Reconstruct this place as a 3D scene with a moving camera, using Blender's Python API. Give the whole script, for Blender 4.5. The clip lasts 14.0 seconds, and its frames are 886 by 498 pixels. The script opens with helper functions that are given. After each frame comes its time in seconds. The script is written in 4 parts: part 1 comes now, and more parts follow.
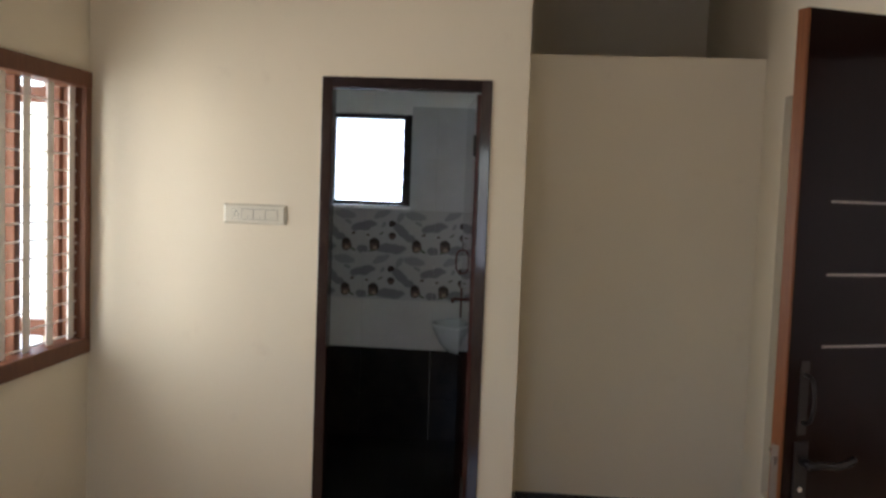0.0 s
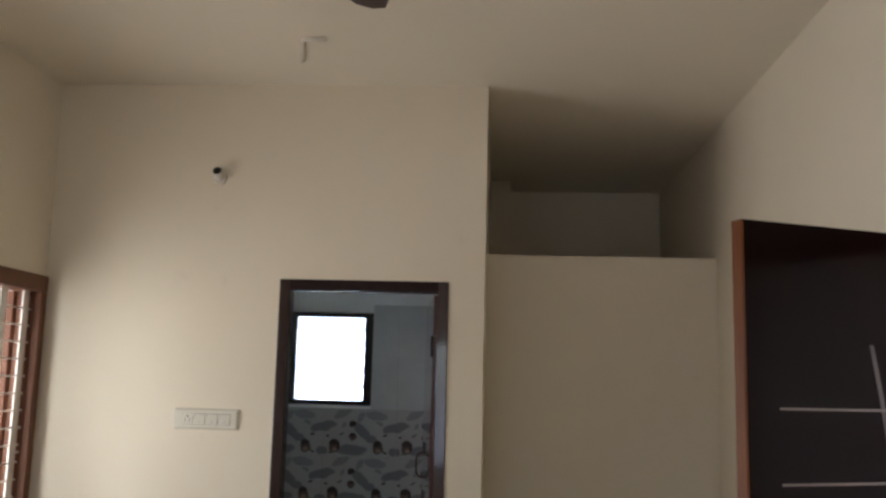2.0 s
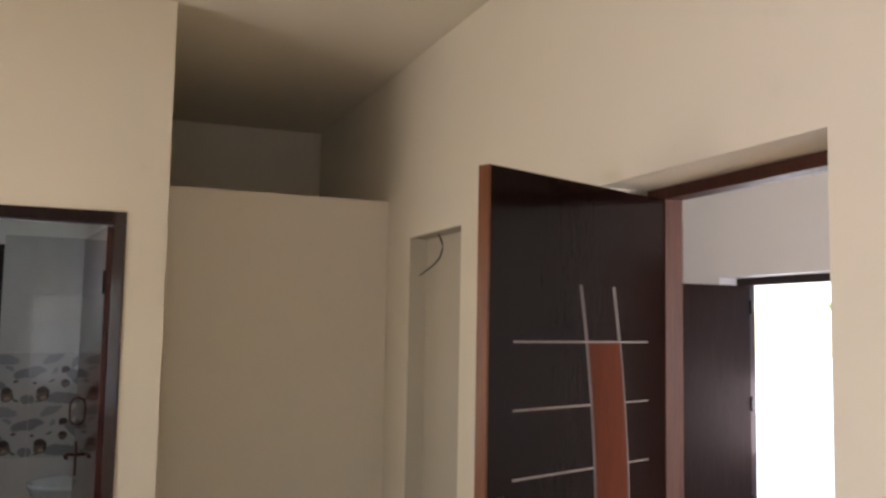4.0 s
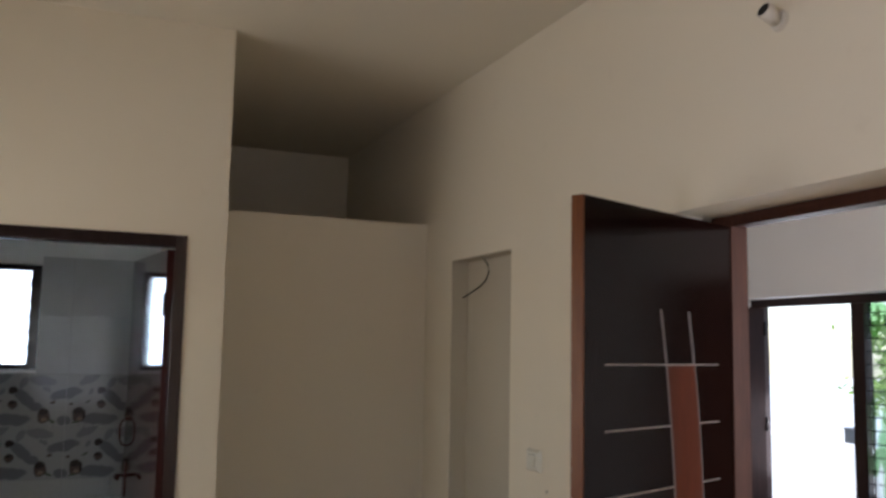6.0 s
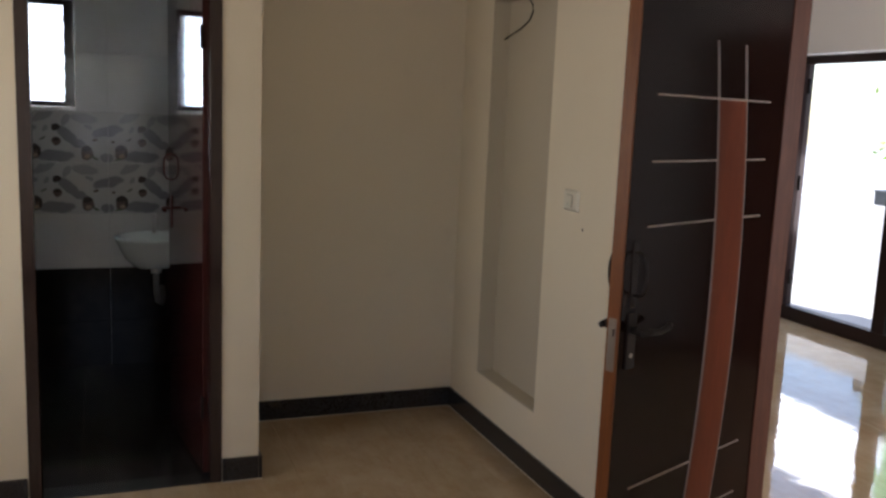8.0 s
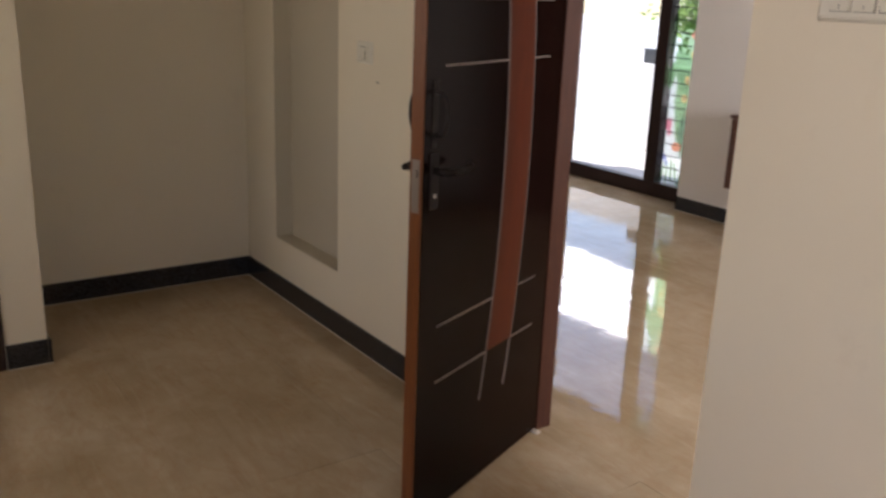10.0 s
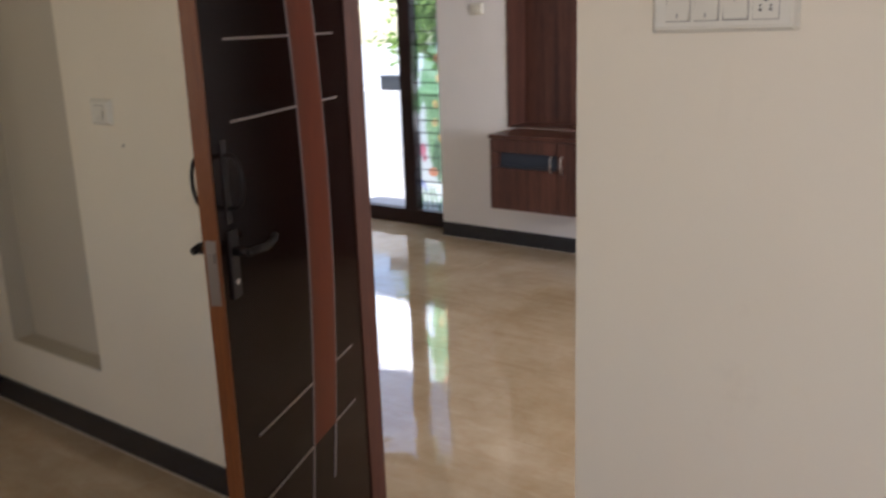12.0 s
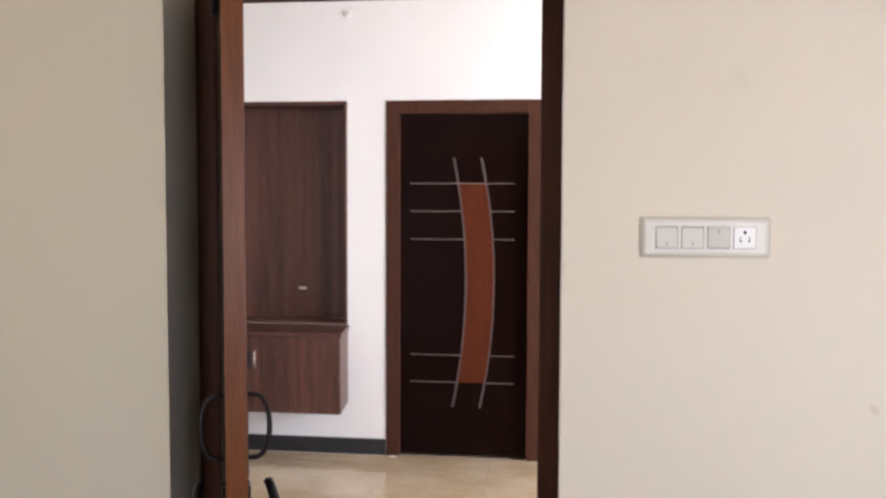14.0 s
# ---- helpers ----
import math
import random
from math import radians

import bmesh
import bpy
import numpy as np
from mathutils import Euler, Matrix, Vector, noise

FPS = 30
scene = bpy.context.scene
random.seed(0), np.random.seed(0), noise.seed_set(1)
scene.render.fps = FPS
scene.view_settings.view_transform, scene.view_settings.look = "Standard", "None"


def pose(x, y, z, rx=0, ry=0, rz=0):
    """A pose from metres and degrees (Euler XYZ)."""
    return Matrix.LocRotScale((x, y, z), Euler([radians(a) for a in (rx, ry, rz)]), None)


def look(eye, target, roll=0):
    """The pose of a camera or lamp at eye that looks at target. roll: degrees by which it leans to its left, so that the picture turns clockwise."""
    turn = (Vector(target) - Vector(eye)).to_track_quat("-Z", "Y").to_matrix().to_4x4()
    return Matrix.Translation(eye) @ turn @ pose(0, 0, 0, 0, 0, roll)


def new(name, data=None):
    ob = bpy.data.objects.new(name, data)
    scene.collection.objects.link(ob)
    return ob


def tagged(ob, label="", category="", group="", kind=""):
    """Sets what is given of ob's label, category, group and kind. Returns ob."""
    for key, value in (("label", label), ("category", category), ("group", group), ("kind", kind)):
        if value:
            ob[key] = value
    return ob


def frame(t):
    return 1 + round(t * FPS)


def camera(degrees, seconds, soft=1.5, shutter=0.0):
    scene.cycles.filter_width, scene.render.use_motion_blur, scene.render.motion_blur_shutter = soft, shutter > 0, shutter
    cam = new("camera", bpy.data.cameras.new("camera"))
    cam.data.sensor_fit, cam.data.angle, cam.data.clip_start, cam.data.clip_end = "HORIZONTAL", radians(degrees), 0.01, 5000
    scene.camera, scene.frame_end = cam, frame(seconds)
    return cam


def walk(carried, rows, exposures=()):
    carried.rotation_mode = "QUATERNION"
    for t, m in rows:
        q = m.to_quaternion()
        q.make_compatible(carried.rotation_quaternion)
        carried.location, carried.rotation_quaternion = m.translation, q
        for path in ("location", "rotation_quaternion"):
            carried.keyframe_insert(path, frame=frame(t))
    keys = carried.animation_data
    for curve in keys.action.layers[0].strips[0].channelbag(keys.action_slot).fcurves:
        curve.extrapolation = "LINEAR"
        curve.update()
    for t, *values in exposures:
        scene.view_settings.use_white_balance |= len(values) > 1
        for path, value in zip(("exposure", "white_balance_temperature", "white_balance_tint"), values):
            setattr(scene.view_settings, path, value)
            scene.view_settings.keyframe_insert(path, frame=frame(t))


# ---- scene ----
cam = camera(53.2, 14.0, soft=2.6, shutter=0.3)
PATH = [
    (0, (-1.127, -2.251, 1.618), (-1.305, -0.263, 1.479), 2.1),
    (0.5, (-1.114, -2.255, 1.637), (-1.296, -0.264, 1.632), 1.7),
    (1, (-1.109, -2.254, 1.654), (-1.252, -0.264, 1.797), 2.0),
    (1.5, (-1.098, -2.247, 1.665), (-1.215, -0.273, 1.962), 1.8),
    (2, (-1.074, -2.232, 1.664), (-1.198, -0.257, 1.955), 1.5),
    (2.5, (-1.056, -2.253, 1.659), (-1.086, -0.275, 1.951), 1.6),
    (3, (-1.072, -2.222, 1.656), (-0.956, -0.245, 1.936), 2.3),
    (3.5, (-1.238, -2.123, 1.65), (-0.67, -0.217, 1.856), 1.0),
    (3.7, (-1.308, -2.123, 1.65), (-0.621, -0.252, 1.82), 1.0),
    (5.8, (-1.662, -2.113, 1.657), (-0.843, -0.307, 1.914), 0.7),
    (6, (-1.679, -2.098, 1.655), (-0.915, -0.263, 1.875), 1.1),
    (6.5, (-1.708, -2.082, 1.636), (-0.981, -0.22, 1.71), 2.0),
    (7, (-1.707, -2.071, 1.605), (-1.015, -0.197, 1.507), 2.3),
    (7.2, (-1.709, -2.066, 1.594), (-1.013, -0.197, 1.439), 2.2),
    (9.3, (-1.733, -2.064, 1.503), (-0.903, -0.306, 1.032), 1.2),
    (9.5, (-1.734, -2.052, 1.491), (-0.817, -0.344, 1.0), 1.5),
    (10, (-1.729, -2.029, 1.472), (-0.62, -0.464, 0.908), 2.2),
    (10.5, (-1.726, -2.021, 1.458), (-0.499, -0.578, 0.814), 2.9),
    (11, (-1.7, -1.95, 1.449), (-0.372, -0.605, 0.794), 3.0),
    (11.5, (-1.644, -1.815, 1.457), (-0.223, -0.516, 0.919), -0.3),
    (12, (-1.615, -1.634, 1.472), (-0.081, -0.451, 0.974), -2.0),
    (12.5, (-1.825, -1.405, 1.511), (-0.032, -0.628, 1.087), -0.7),
    (13, (-1.98, -1.217, 1.553), (-0.117, -0.536, 1.297), -0.2),
    (13.5, (-1.974, -1.005, 1.533), (-0.036, -0.514, 1.481), 3.8),
    (14, (-1.917, -0.725, 1.567), (0.064, -0.48, 1.445), 0.2),
]
walk(cam, [(t, look(eye, target, roll)) for t, eye, target, roll in PATH], [(0, 1.85, 5850, 11), (1.5, 1.75, 5700, 11), (2.5, 1.65, 5750, 12), (3.0, 1.6, 5700, 14), (3.5, 2.2, 6200, 15), (6.0, 1.5, 5850, 12), (7.2, 1.5, 5900, 12), (9.5, 1.6, 6600, 15), (10.0, 1.55, 6500, 15), (11.5, 1.6, 6100, 14), (12.1, 1.55, 5950, 13), (12.5, 1.9, 5700, 12), (13.2, 2.0, 5700, 13), (14, 2.3, 5700, 13)])

# world, sun, large lights
SUN_WAY = Vector((0.15, -0.66, -0.74))
world = bpy.data.worlds.new("sky")
scene.world = world
world.use_nodes = True
sky_tex = world.node_tree.nodes.new("ShaderNodeTexSky")
sky_tex.sky_type, sky_tex.sun_disc = "NISHITA", False
sky_tex.sun_elevation, sky_tex.sun_rotation = radians(47.5), radians(-13)
world.node_tree.links.new(sky_tex.outputs[0], world.node_tree.nodes["Background"].inputs[0])
world.node_tree.nodes["Background"].inputs[1].default_value = 0.15

sun_data = bpy.data.lights.new("sun", "SUN")
sun_data.energy, sun_data.angle, sun_data.color = 3.0, radians(0.5), (1.0, 0.95, 0.88)
new("sun", sun_data).matrix_world = look((0, 0, 12), Vector((0, 0, 12)) + SUN_WAY)


def area(name, m, sx, sy, watts, colour):
    d = bpy.data.lights.new(name, "AREA")
    d.shape, d.size, d.size_y, d.energy, d.color = "RECTANGLE", sx, sy, watts, colour
    o = new(name, d)
    o.matrix_world = m
    return o


area("window_light_left", pose(-3.40, 0.70, 1.45, 0, 0, 32) @ pose(0, 0, 0, 0, -90, 0), 1.1, 1.1, 11.3, (1.0, 0.88, 0.71))
area("window_light_back", pose(-1.65, -3.12, 1.43, 90, 0, 0), 0.9, 1.1, 1.7, (0.98, 0.94, 0.98))
# added fill for the wall beside the bedroom door, no known source
area("fill_light_left_near", pose(-3.36, -1.85, 1.44, 0, 0, -34) @ pose(0, 0, 0, 0, -90, 0), 0.9, 0.9, 18.0, (1.0, 0.935, 0.97))
area("entrance_light", pose(3.56, 2.96, 1.00, 0, 90, 0), 0.62, 1.25, 5.5, (1.0, 0.97, 0.98))
# added fill that brightens the living room; no source is known there
area("living_fill_light", pose(1.75, -3.17, 1.47, 90, 0, 0), 1.8, 1.1, 54, (1.0, 0.97, 0.97))
area("bathroom_window_light", pose(-2.105, 3.46, 1.78, -90, 0, 0), 0.50, 0.55, 3.4, (0.80, 0.90, 1.0))


# ---- materials ----
def node(nt, kind, **values):
    n = nt.nodes.new(kind)
    for k, v in values.items():
        n.inputs[k.replace("_", " ")].default_value = v
    return n


def material(name, rgb, rough=0.6, metal=0.0, coat=0.0, spec=0.5):
    m = bpy.data.materials.new(name)
    m.use_nodes = True
    b = m.node_tree.nodes["Principled BSDF"]
    b.inputs["Base Color"].default_value = (*rgb, 1)
    b.inputs["Roughness"].default_value = rough
    b.inputs["Metallic"].default_value = metal
    b.inputs["Coat Weight"].default_value = coat
    b.inputs["Coat Roughness"].default_value = 0.04
    b.inputs["Specular IOR Level"].default_value = spec
    return m, m.node_tree, b


def coords(nt, scale=(1, 1, 1), rot=(0, 0, 0), shift=False, generated=False):
    tc = nt.nodes.new("ShaderNodeTexCoord")
    mp = nt.nodes.new("ShaderNodeMapping")
    mp.inputs["Scale"].default_value = scale
    mp.inputs["Rotation"].default_value = rot
    src = tc.outputs["Object"]
    if shift:
        info = nt.nodes.new("ShaderNodeObjectInfo")
        mul = nt.nodes.new("ShaderNodeVectorMath")
        mul.operation = "SCALE"
        mul.inputs[0].default_value = (37, 53, 19)
        nt.links.new(info.outputs["Random"], mul.inputs["Scale"])
        add = nt.nodes.new("ShaderNodeVectorMath")
        nt.links.new(src, add.inputs[0])
        nt.links.new(mul.outputs[0], add.inputs[1])
        src = add.outputs[0]
    nt.links.new(src, mp.inputs["Vector"])
    return mp.outputs[0]


def noise_of(nt, vec, scale, detail=4, rough=0.55, distort=0.0):
    n = node(nt, "ShaderNodeTexNoise", Scale=scale, Detail=detail, Roughness=rough, Distortion=distort)
    nt.links.new(vec, n.inputs["Vector"])
    return n.outputs["Fac"]


def ramp(nt, fac, stops):
    r = nt.nodes.new("ShaderNodeValToRGB")
    el = r.color_ramp.elements
    el[0].position, el[0].color = stops[0][0], (*stops[0][1], 1)
    el[1].position, el[1].color = stops[-1][0], (*stops[-1][1], 1)
    for p, c in stops[1:-1]:
        e = el.new(p)
        e.color = (*c, 1)
    nt.links.new(fac, r.inputs[0])
    return r.outputs[0]


def mix(nt, fac, a, b):
    m = nt.nodes.new("ShaderNodeMix")
    m.data_type = "RGBA"
    for sock, v in ((m.inputs["Factor"], fac), (m.inputs["A"], a), (m.inputs["B"], b)):
        if isinstance(v, bpy.types.NodeSocket):
            nt.links.new(v, sock)
        else:
            sock.default_value = v if isinstance(v, float) else (*v, 1)
    return m.outputs["Result"]


def bump(nt, b, height, strength, distance=0.002):
    n = node(nt, "ShaderNodeBump", Strength=strength, Distance=distance)
    nt.links.new(height, n.inputs["Height"])
    nt.links.new(n.outputs[0], b.inputs["Normal"])


def paint(name, rgb, dirt, rough=0.62):
    m, nt, b = material(name, rgb, rough)
    v = coords(nt)
    big = noise_of(nt, v, 0.9, 3)
    mid = noise_of(nt, v, 6, 6, 0.65)
    c = mix(nt, ramp(nt, big, [(0.35, (0, 0, 0)), (0.7, (1, 1, 1))]), rgb, tuple(x * 0.95 for x in rgb))
    spots = ramp(nt, mid, [(0.62, (0, 0, 0)), (0.76, (1, 1, 1))])
    half = nt.nodes.new("ShaderNodeMath")
    half.operation = "MULTIPLY"
    half.inputs[1].default_value = 0.22
    nt.links.new(spots, half.inputs[0])
    nt.links.new(mix(nt, half.outputs[0], c, dirt), b.inputs["Base Color"])
    bump(nt, b, noise_of(nt, v, 55, 5, 0.7), 0.22, 0.002)
    return m


def wood(name, light, dark, rough, scale=(14, 14, 1.0), coat=0.0, figure=5.0, spec=0.5):
    m, nt, b = material(name, light, rough, coat=coat, spec=spec)
    v = coords(nt, scale)
    grain = noise_of(nt, v, figure, 8, 0.62, 0.6)
    fine = noise_of(nt, coords(nt, tuple(s * 6 for s in scale)), 6, 4, 0.6)
    c = ramp(nt, grain, [(0.3, dark), (0.52, tuple((p + q) / 2 for p, q in zip(light, dark))), (0.7, light)])
    c = mix(nt, 0.35, c, ramp(nt, fine, [(0.35, dark), (0.65, light)]))
    nt.links.new(c, b.inputs["Base Color"])
    bump(nt, b, fine, 0.05, 0.001)
    return m


def marble(name):
    m, nt, b = material(name, (0.5, 0.42, 0.32), 0.07, spec=0.5)
    place = nt.nodes.new("ShaderNodeNewGeometry").outputs["Position"]
    cloud = noise_of(nt, place, 2.0, 8, 0.68, 0.3)
    c = ramp(nt, cloud, [(0.28, (0.32, 0.225, 0.125)), (0.5, (0.41, 0.310, 0.195)), (0.72, (0.50, 0.40, 0.28))])

    def layer(colour, scale, turn, size, stops, strength, rgb, distort=1.0):
        src = noise_of(nt, coords(nt, scale, (0, 0, turn), shift=True), size, 8, 0.62, distort)
        half = nt.nodes.new("ShaderNodeMath")
        half.operation = "MULTIPLY"
        half.inputs[1].default_value = strength
        nt.links.new(ramp(nt, src, stops), half.inputs[0])
        return mix(nt, half.outputs[0], colour, rgb)

    black, white = (0, 0, 0), (1, 1, 1)
    c = layer(c, (5.0, 1, 0.9), 0.0, 2.2, [(0.50, black), (0.66, white)], 0.24, (0.27, 0.175, 0.085))
    c = layer(c, (6.5, 1, 1.1), 0.0, 2.6, [(0.54, black), (0.70, white)], 0.22, (0.60, 0.50, 0.37))
    c = layer(c, (2.6, 1, 0.8), 0.0, 2.4, [(0.475, black), (0.5, white), (0.525, black)], 0.28, (0.36, 0.20, 0.10), 1.8)
    c = layer(c, (1, 1, 1), 0.6, 22.0, [(0.66, black), (0.74, white)], 0.22, (0.62, 0.55, 0.44), 0.2)
    nt.links.new(c, b.inputs["Base Color"])
    r = nt.nodes.new("ShaderNodeMapRange")
    nt.links.new(noise_of(nt, place, 5, 5), r.inputs[0])
    r.inputs["To Min"].default_value, r.inputs["To Max"].default_value = 0.02, 0.07
    nt.links.new(r.outputs[0], b.inputs["Roughness"])
    bump(nt, b, noise_of(nt, coords(nt, (1, 1, 1), shift=True), 5.5, 3), 0.35, 0.004)
    return m


def blobs(nt, vec, colour, shapes, wobble=0.0, scale=12.0):
    """Soft-edged ellipses (x, y, rx, ry, turn, colour) laid over a colour, in the plane of vec."""
    if wobble:
        n = node(nt, "ShaderNodeTexNoise", Scale=scale, Detail=4.0)
        nt.links.new(vec, n.inputs["Vector"])
        sub = nt.nodes.new("ShaderNodeVectorMath")
        sub.operation = "MULTIPLY_ADD"
        nt.links.new(n.outputs["Color"], sub.inputs[0])
        sub.inputs[1].default_value = (wobble, wobble, 0)
        add = nt.nodes.new("ShaderNodeVectorMath")
        add.inputs[1].default_value = (-wobble / 2, -wobble / 2, 0)
        nt.links.new(vec, add.inputs[0])
        nt.links.new(add.outputs[0], sub.inputs[2])
        vec = sub.outputs[0]
    for x, y, rx, ry, turn, rgb in shapes:
        mp = nt.nodes.new("ShaderNodeMapping")
        mp.vector_type = "TEXTURE"
        mp.inputs["Location"].default_value = (x, y, 0)
        mp.inputs["Rotation"].default_value = (0, 0, radians(turn))
        mp.inputs["Scale"].default_value = (rx, ry, 1)
        nt.links.new(vec, mp.inputs["Vector"])
        ln = nt.nodes.new("ShaderNodeVectorMath")
        ln.operation = "LENGTH"
        nt.links.new(mp.outputs[0], ln.inputs[0])
        mr = nt.nodes.new("ShaderNodeMapRange")
        mr.inputs["From Min"].default_value, mr.inputs["From Max"].default_value = 1.05, 0.85
        nt.links.new(ln.outputs["Value"], mr.inputs[0])
        colour = mix(nt, mr.outputs[0], colour, rgb)
    return colour


def flat_vec(nt, first, second):
    tc = nt.nodes.new("ShaderNodeTexCoord")
    sp = nt.nodes.new("ShaderNodeSeparateXYZ")
    cb = nt.nodes.new("ShaderNodeCombineXYZ")
    nt.links.new(tc.outputs["Object"], sp.inputs[0])
    nt.links.new(sp.outputs[first], cb.inputs[0])
    nt.links.new(sp.outputs[second], cb.inputs[1])
    return cb.outputs[0]


CREAM = paint("cream_wall_paint", (0.745, 0.674, 0.532), (0.55, 0.47, 0.37))
MARKED = paint("cream_wall_paint_with_scuffs", (0.745, 0.674, 0.532), (0.55, 0.47, 0.37))
mnt = MARKED.node_tree
mb = mnt.nodes["Principled BSDF"]
clean = mb.inputs["Base Color"].links[0].from_socket
scuff, faint = (0.66, 0.58, 0.44), (0.722, 0.65, 0.508)
marks = [(-1.395, 1.123, 0.013, 0.009, 20, scuff), (-1.456, 1.136, 0.030, 0.016, 25, faint), (-1.450, 1.140, 0.014, 0.008, 35, scuff),
         (-1.052, 1.31, 0.014, 0.075, 3, (0.732, 0.66, 0.519)), (-1.225, 0.78, 0.020, 0.012, 0, faint),
         (1.02, 0.55, 0.03, 0.014, 30, faint), (0.45, 0.80, 0.016, 0.022, 10, faint)]
mnt.links.new(blobs(mnt, flat_vec(mnt, 1, 2), clean, marks, 0.03, 30), mb.inputs["Base Color"])
# greyer and darker than the cream wall, for all inner niche faces
NICHE_GREY = paint("niche_grey", (0.50, 0.448, 0.345), (0.40, 0.35, 0.26), 0.8)
CEILING = paint("ceiling_paint", (0.76, 0.694, 0.562), (0.66, 0.58, 0.44))
LIVING = paint("white_wall_paint", (0.81, 0.785, 0.765), (0.70, 0.66, 0.63))
OUTER = paint("white_outer_paint", (0.82, 0.81, 0.79), (0.7, 0.68, 0.64))
MARBLE = marble("beige_marble_tile")
GROUT = material("grout", (0.30, 0.23, 0.15), 0.8)[0]
GRANITE, gnt, gb = material("black_granite", (0.018, 0.018, 0.02), 0.22)
gnt.links.new(ramp(gnt, noise_of(gnt, coords(gnt), 160, 2), [(0.45, (0.012, 0.012, 0.014)), (0.75, (0.05, 0.05, 0.055))]), gb.inputs["Base Color"])
TEAK = wood("varnished_teak", (0.180, 0.064, 0.019), (0.085, 0.026, 0.009), 0.34, (22, 22, 1.2), spec=0.18)
WINDOWWOOD = wood("orange_brown_window_wood", (0.17, 0.070, 0.036), (0.09, 0.035, 0.018), 0.45, (18, 18, 1.0), spec=0.2)
FRAMEWOOD = wood("brown_frame_wood", (0.085, 0.033, 0.019), (0.038, 0.015, 0.010), 0.46, (18, 18, 1.0), spec=0.12)
ENTRYWOOD = wood("dark_brown_entry_wood", (0.046, 0.028, 0.025), (0.028, 0.017, 0.015), 0.35, (18, 18, 1.0), spec=0.15)
INLAY = wood("orange_teak_inlay", (0.108, 0.026, 0.010), (0.054, 0.013, 0.006), 0.42, (26, 26, 1.4), spec=0.07)
WENGE = wood("dark_wenge_laminate", (0.0100, 0.0036, 0.0026), (0.0055, 0.0022, 0.0017), 0.15, (30, 30, 1.5), spec=0.06)
WALNUT = wood("walnut_laminate", (0.150, 0.062, 0.043), (0.022, 0.010, 0.008), 0.34, (6.0, 6.0, 0.26), figure=2.6, spec=0.35)
BATHWOOD = wood("gloss_maroon_board", (0.070, 0.020, 0.018), (0.040, 0.012, 0.012), 0.06, (10, 10, 1.0), coat=0.7)
ENTRYLEAF = wood("dark_entry_leaf", (0.024, 0.012, 0.010), (0.010, 0.006, 0.005), 0.5, (9, 9, 1.0), spec=0.05)
BATHFRAME = wood("dark_gloss_frame", (0.036, 0.020, 0.018), (0.018, 0.011, 0.011), 0.09, (20, 20, 1.0), spec=0.5)
BATHHEAD = wood("dark_head_wood", (0.030, 0.018, 0.016), (0.016, 0.010, 0.010), 0.6, (20, 20, 1.0), spec=0.1)
DULL = material("dull_lock_steel", (0.20, 0.17, 0.15), 0.4, 0.9)[0]
STEEL = material("brushed_steel", (0.62, 0.60, 0.57), 0.28, 1.0)[0]
ALU = material("aluminium_inlay", (0.24, 0.20, 0.178), 0.45, 0.7)[0]
GREY_GROOVE = material("grey_groove", (0.088, 0.068, 0.062), 0.5)[0]
BRONZE = material("black_bronze", (0.014, 0.010, 0.009), 0.48, 0.6)[0]
COPPER = material("dark_copper", (0.10, 0.03, 0.025), 0.3, 0.7)[0]
PLASTIC = material("ivory_plastic", (0.66, 0.63, 0.53), 0.38)[0]
KEYPLASTIC = material("ivory_switch_plastic", (0.66, 0.63, 0.53), 0.3)[0]
SEAM_SHADE = material("shaded_plastic_seam", (0.26, 0.24, 0.205), 0.6)[0]
KEYMARK = material("grey_key_mark", (0.34, 0.33, 0.29), 0.5)[0]
HOLE = material("dark_hole", (0.012, 0.010, 0.009), 0.7)[0]
WHITE_METAL = material("white_enamel", (0.80, 0.76, 0.70), 0.4)[0]
HOLDER = material("aged_ivory_enamel", (0.66, 0.61, 0.52), 0.4)[0]
# white waste pipe: the dimness under the basin is put into this grey
DIMPVC = material("dim_grey_pvc", (0.22, 0.21, 0.20), 0.5)[0]
PVC = material("white_pvc", (0.74, 0.69, 0.60), 0.4)[0]
FANWOOD = material("brown_fan_enamel", (0.035, 0.016, 0.013), 0.3)[0]
CERAMIC = material("white_ceramic", (0.78, 0.80, 0.76), 0.08, coat=0.5)[0]
SHADEDGLASS = material("smoky_glass", (0.05, 0.06, 0.08), 0.06)[0]
BLUEPLATE = material("bluish_steel", (0.035, 0.045, 0.065), 0.3, 0.4)[0]
CONCRETE = paint("pale_concrete", (0.50, 0.48, 0.45), (0.38, 0.36, 0.33), 0.8)
BLACKTILE, bnt, bb = material("black_bath_tile", (0.016, 0.014, 0.015), 0.14, spec=0.12)
bnt.links.new(ramp(bnt, noise_of(bnt, coords(bnt, shift=True), 9, 5), [(0.3, (0.010, 0.009, 0.009)), (0.7, (0.022, 0.018, 0.016))]), bb.inputs["Base Color"])
GREYTILE, wnt, wb = material("pale_grey_tile", (0.50, 0.50, 0.49), 0.09, spec=0.2)
wnt.links.new(ramp(wnt, noise_of(wnt, coords(wnt, shift=True), 4, 5), [(0.3, (0.53, 0.53, 0.52)), (0.7, (0.60, 0.60, 0.59))]), wb.inputs["Base Color"])
WHITETILE, wnt, wb = material("cream_tile", (0.60, 0.585, 0.55), 0.09, spec=0.2)
wnt.links.new(ramp(wnt, noise_of(wnt, coords(wnt, shift=True), 3, 5), [(0.3, (0.55, 0.53, 0.49)), (0.7, (0.63, 0.61, 0.58))]), wb.inputs["Base Color"])

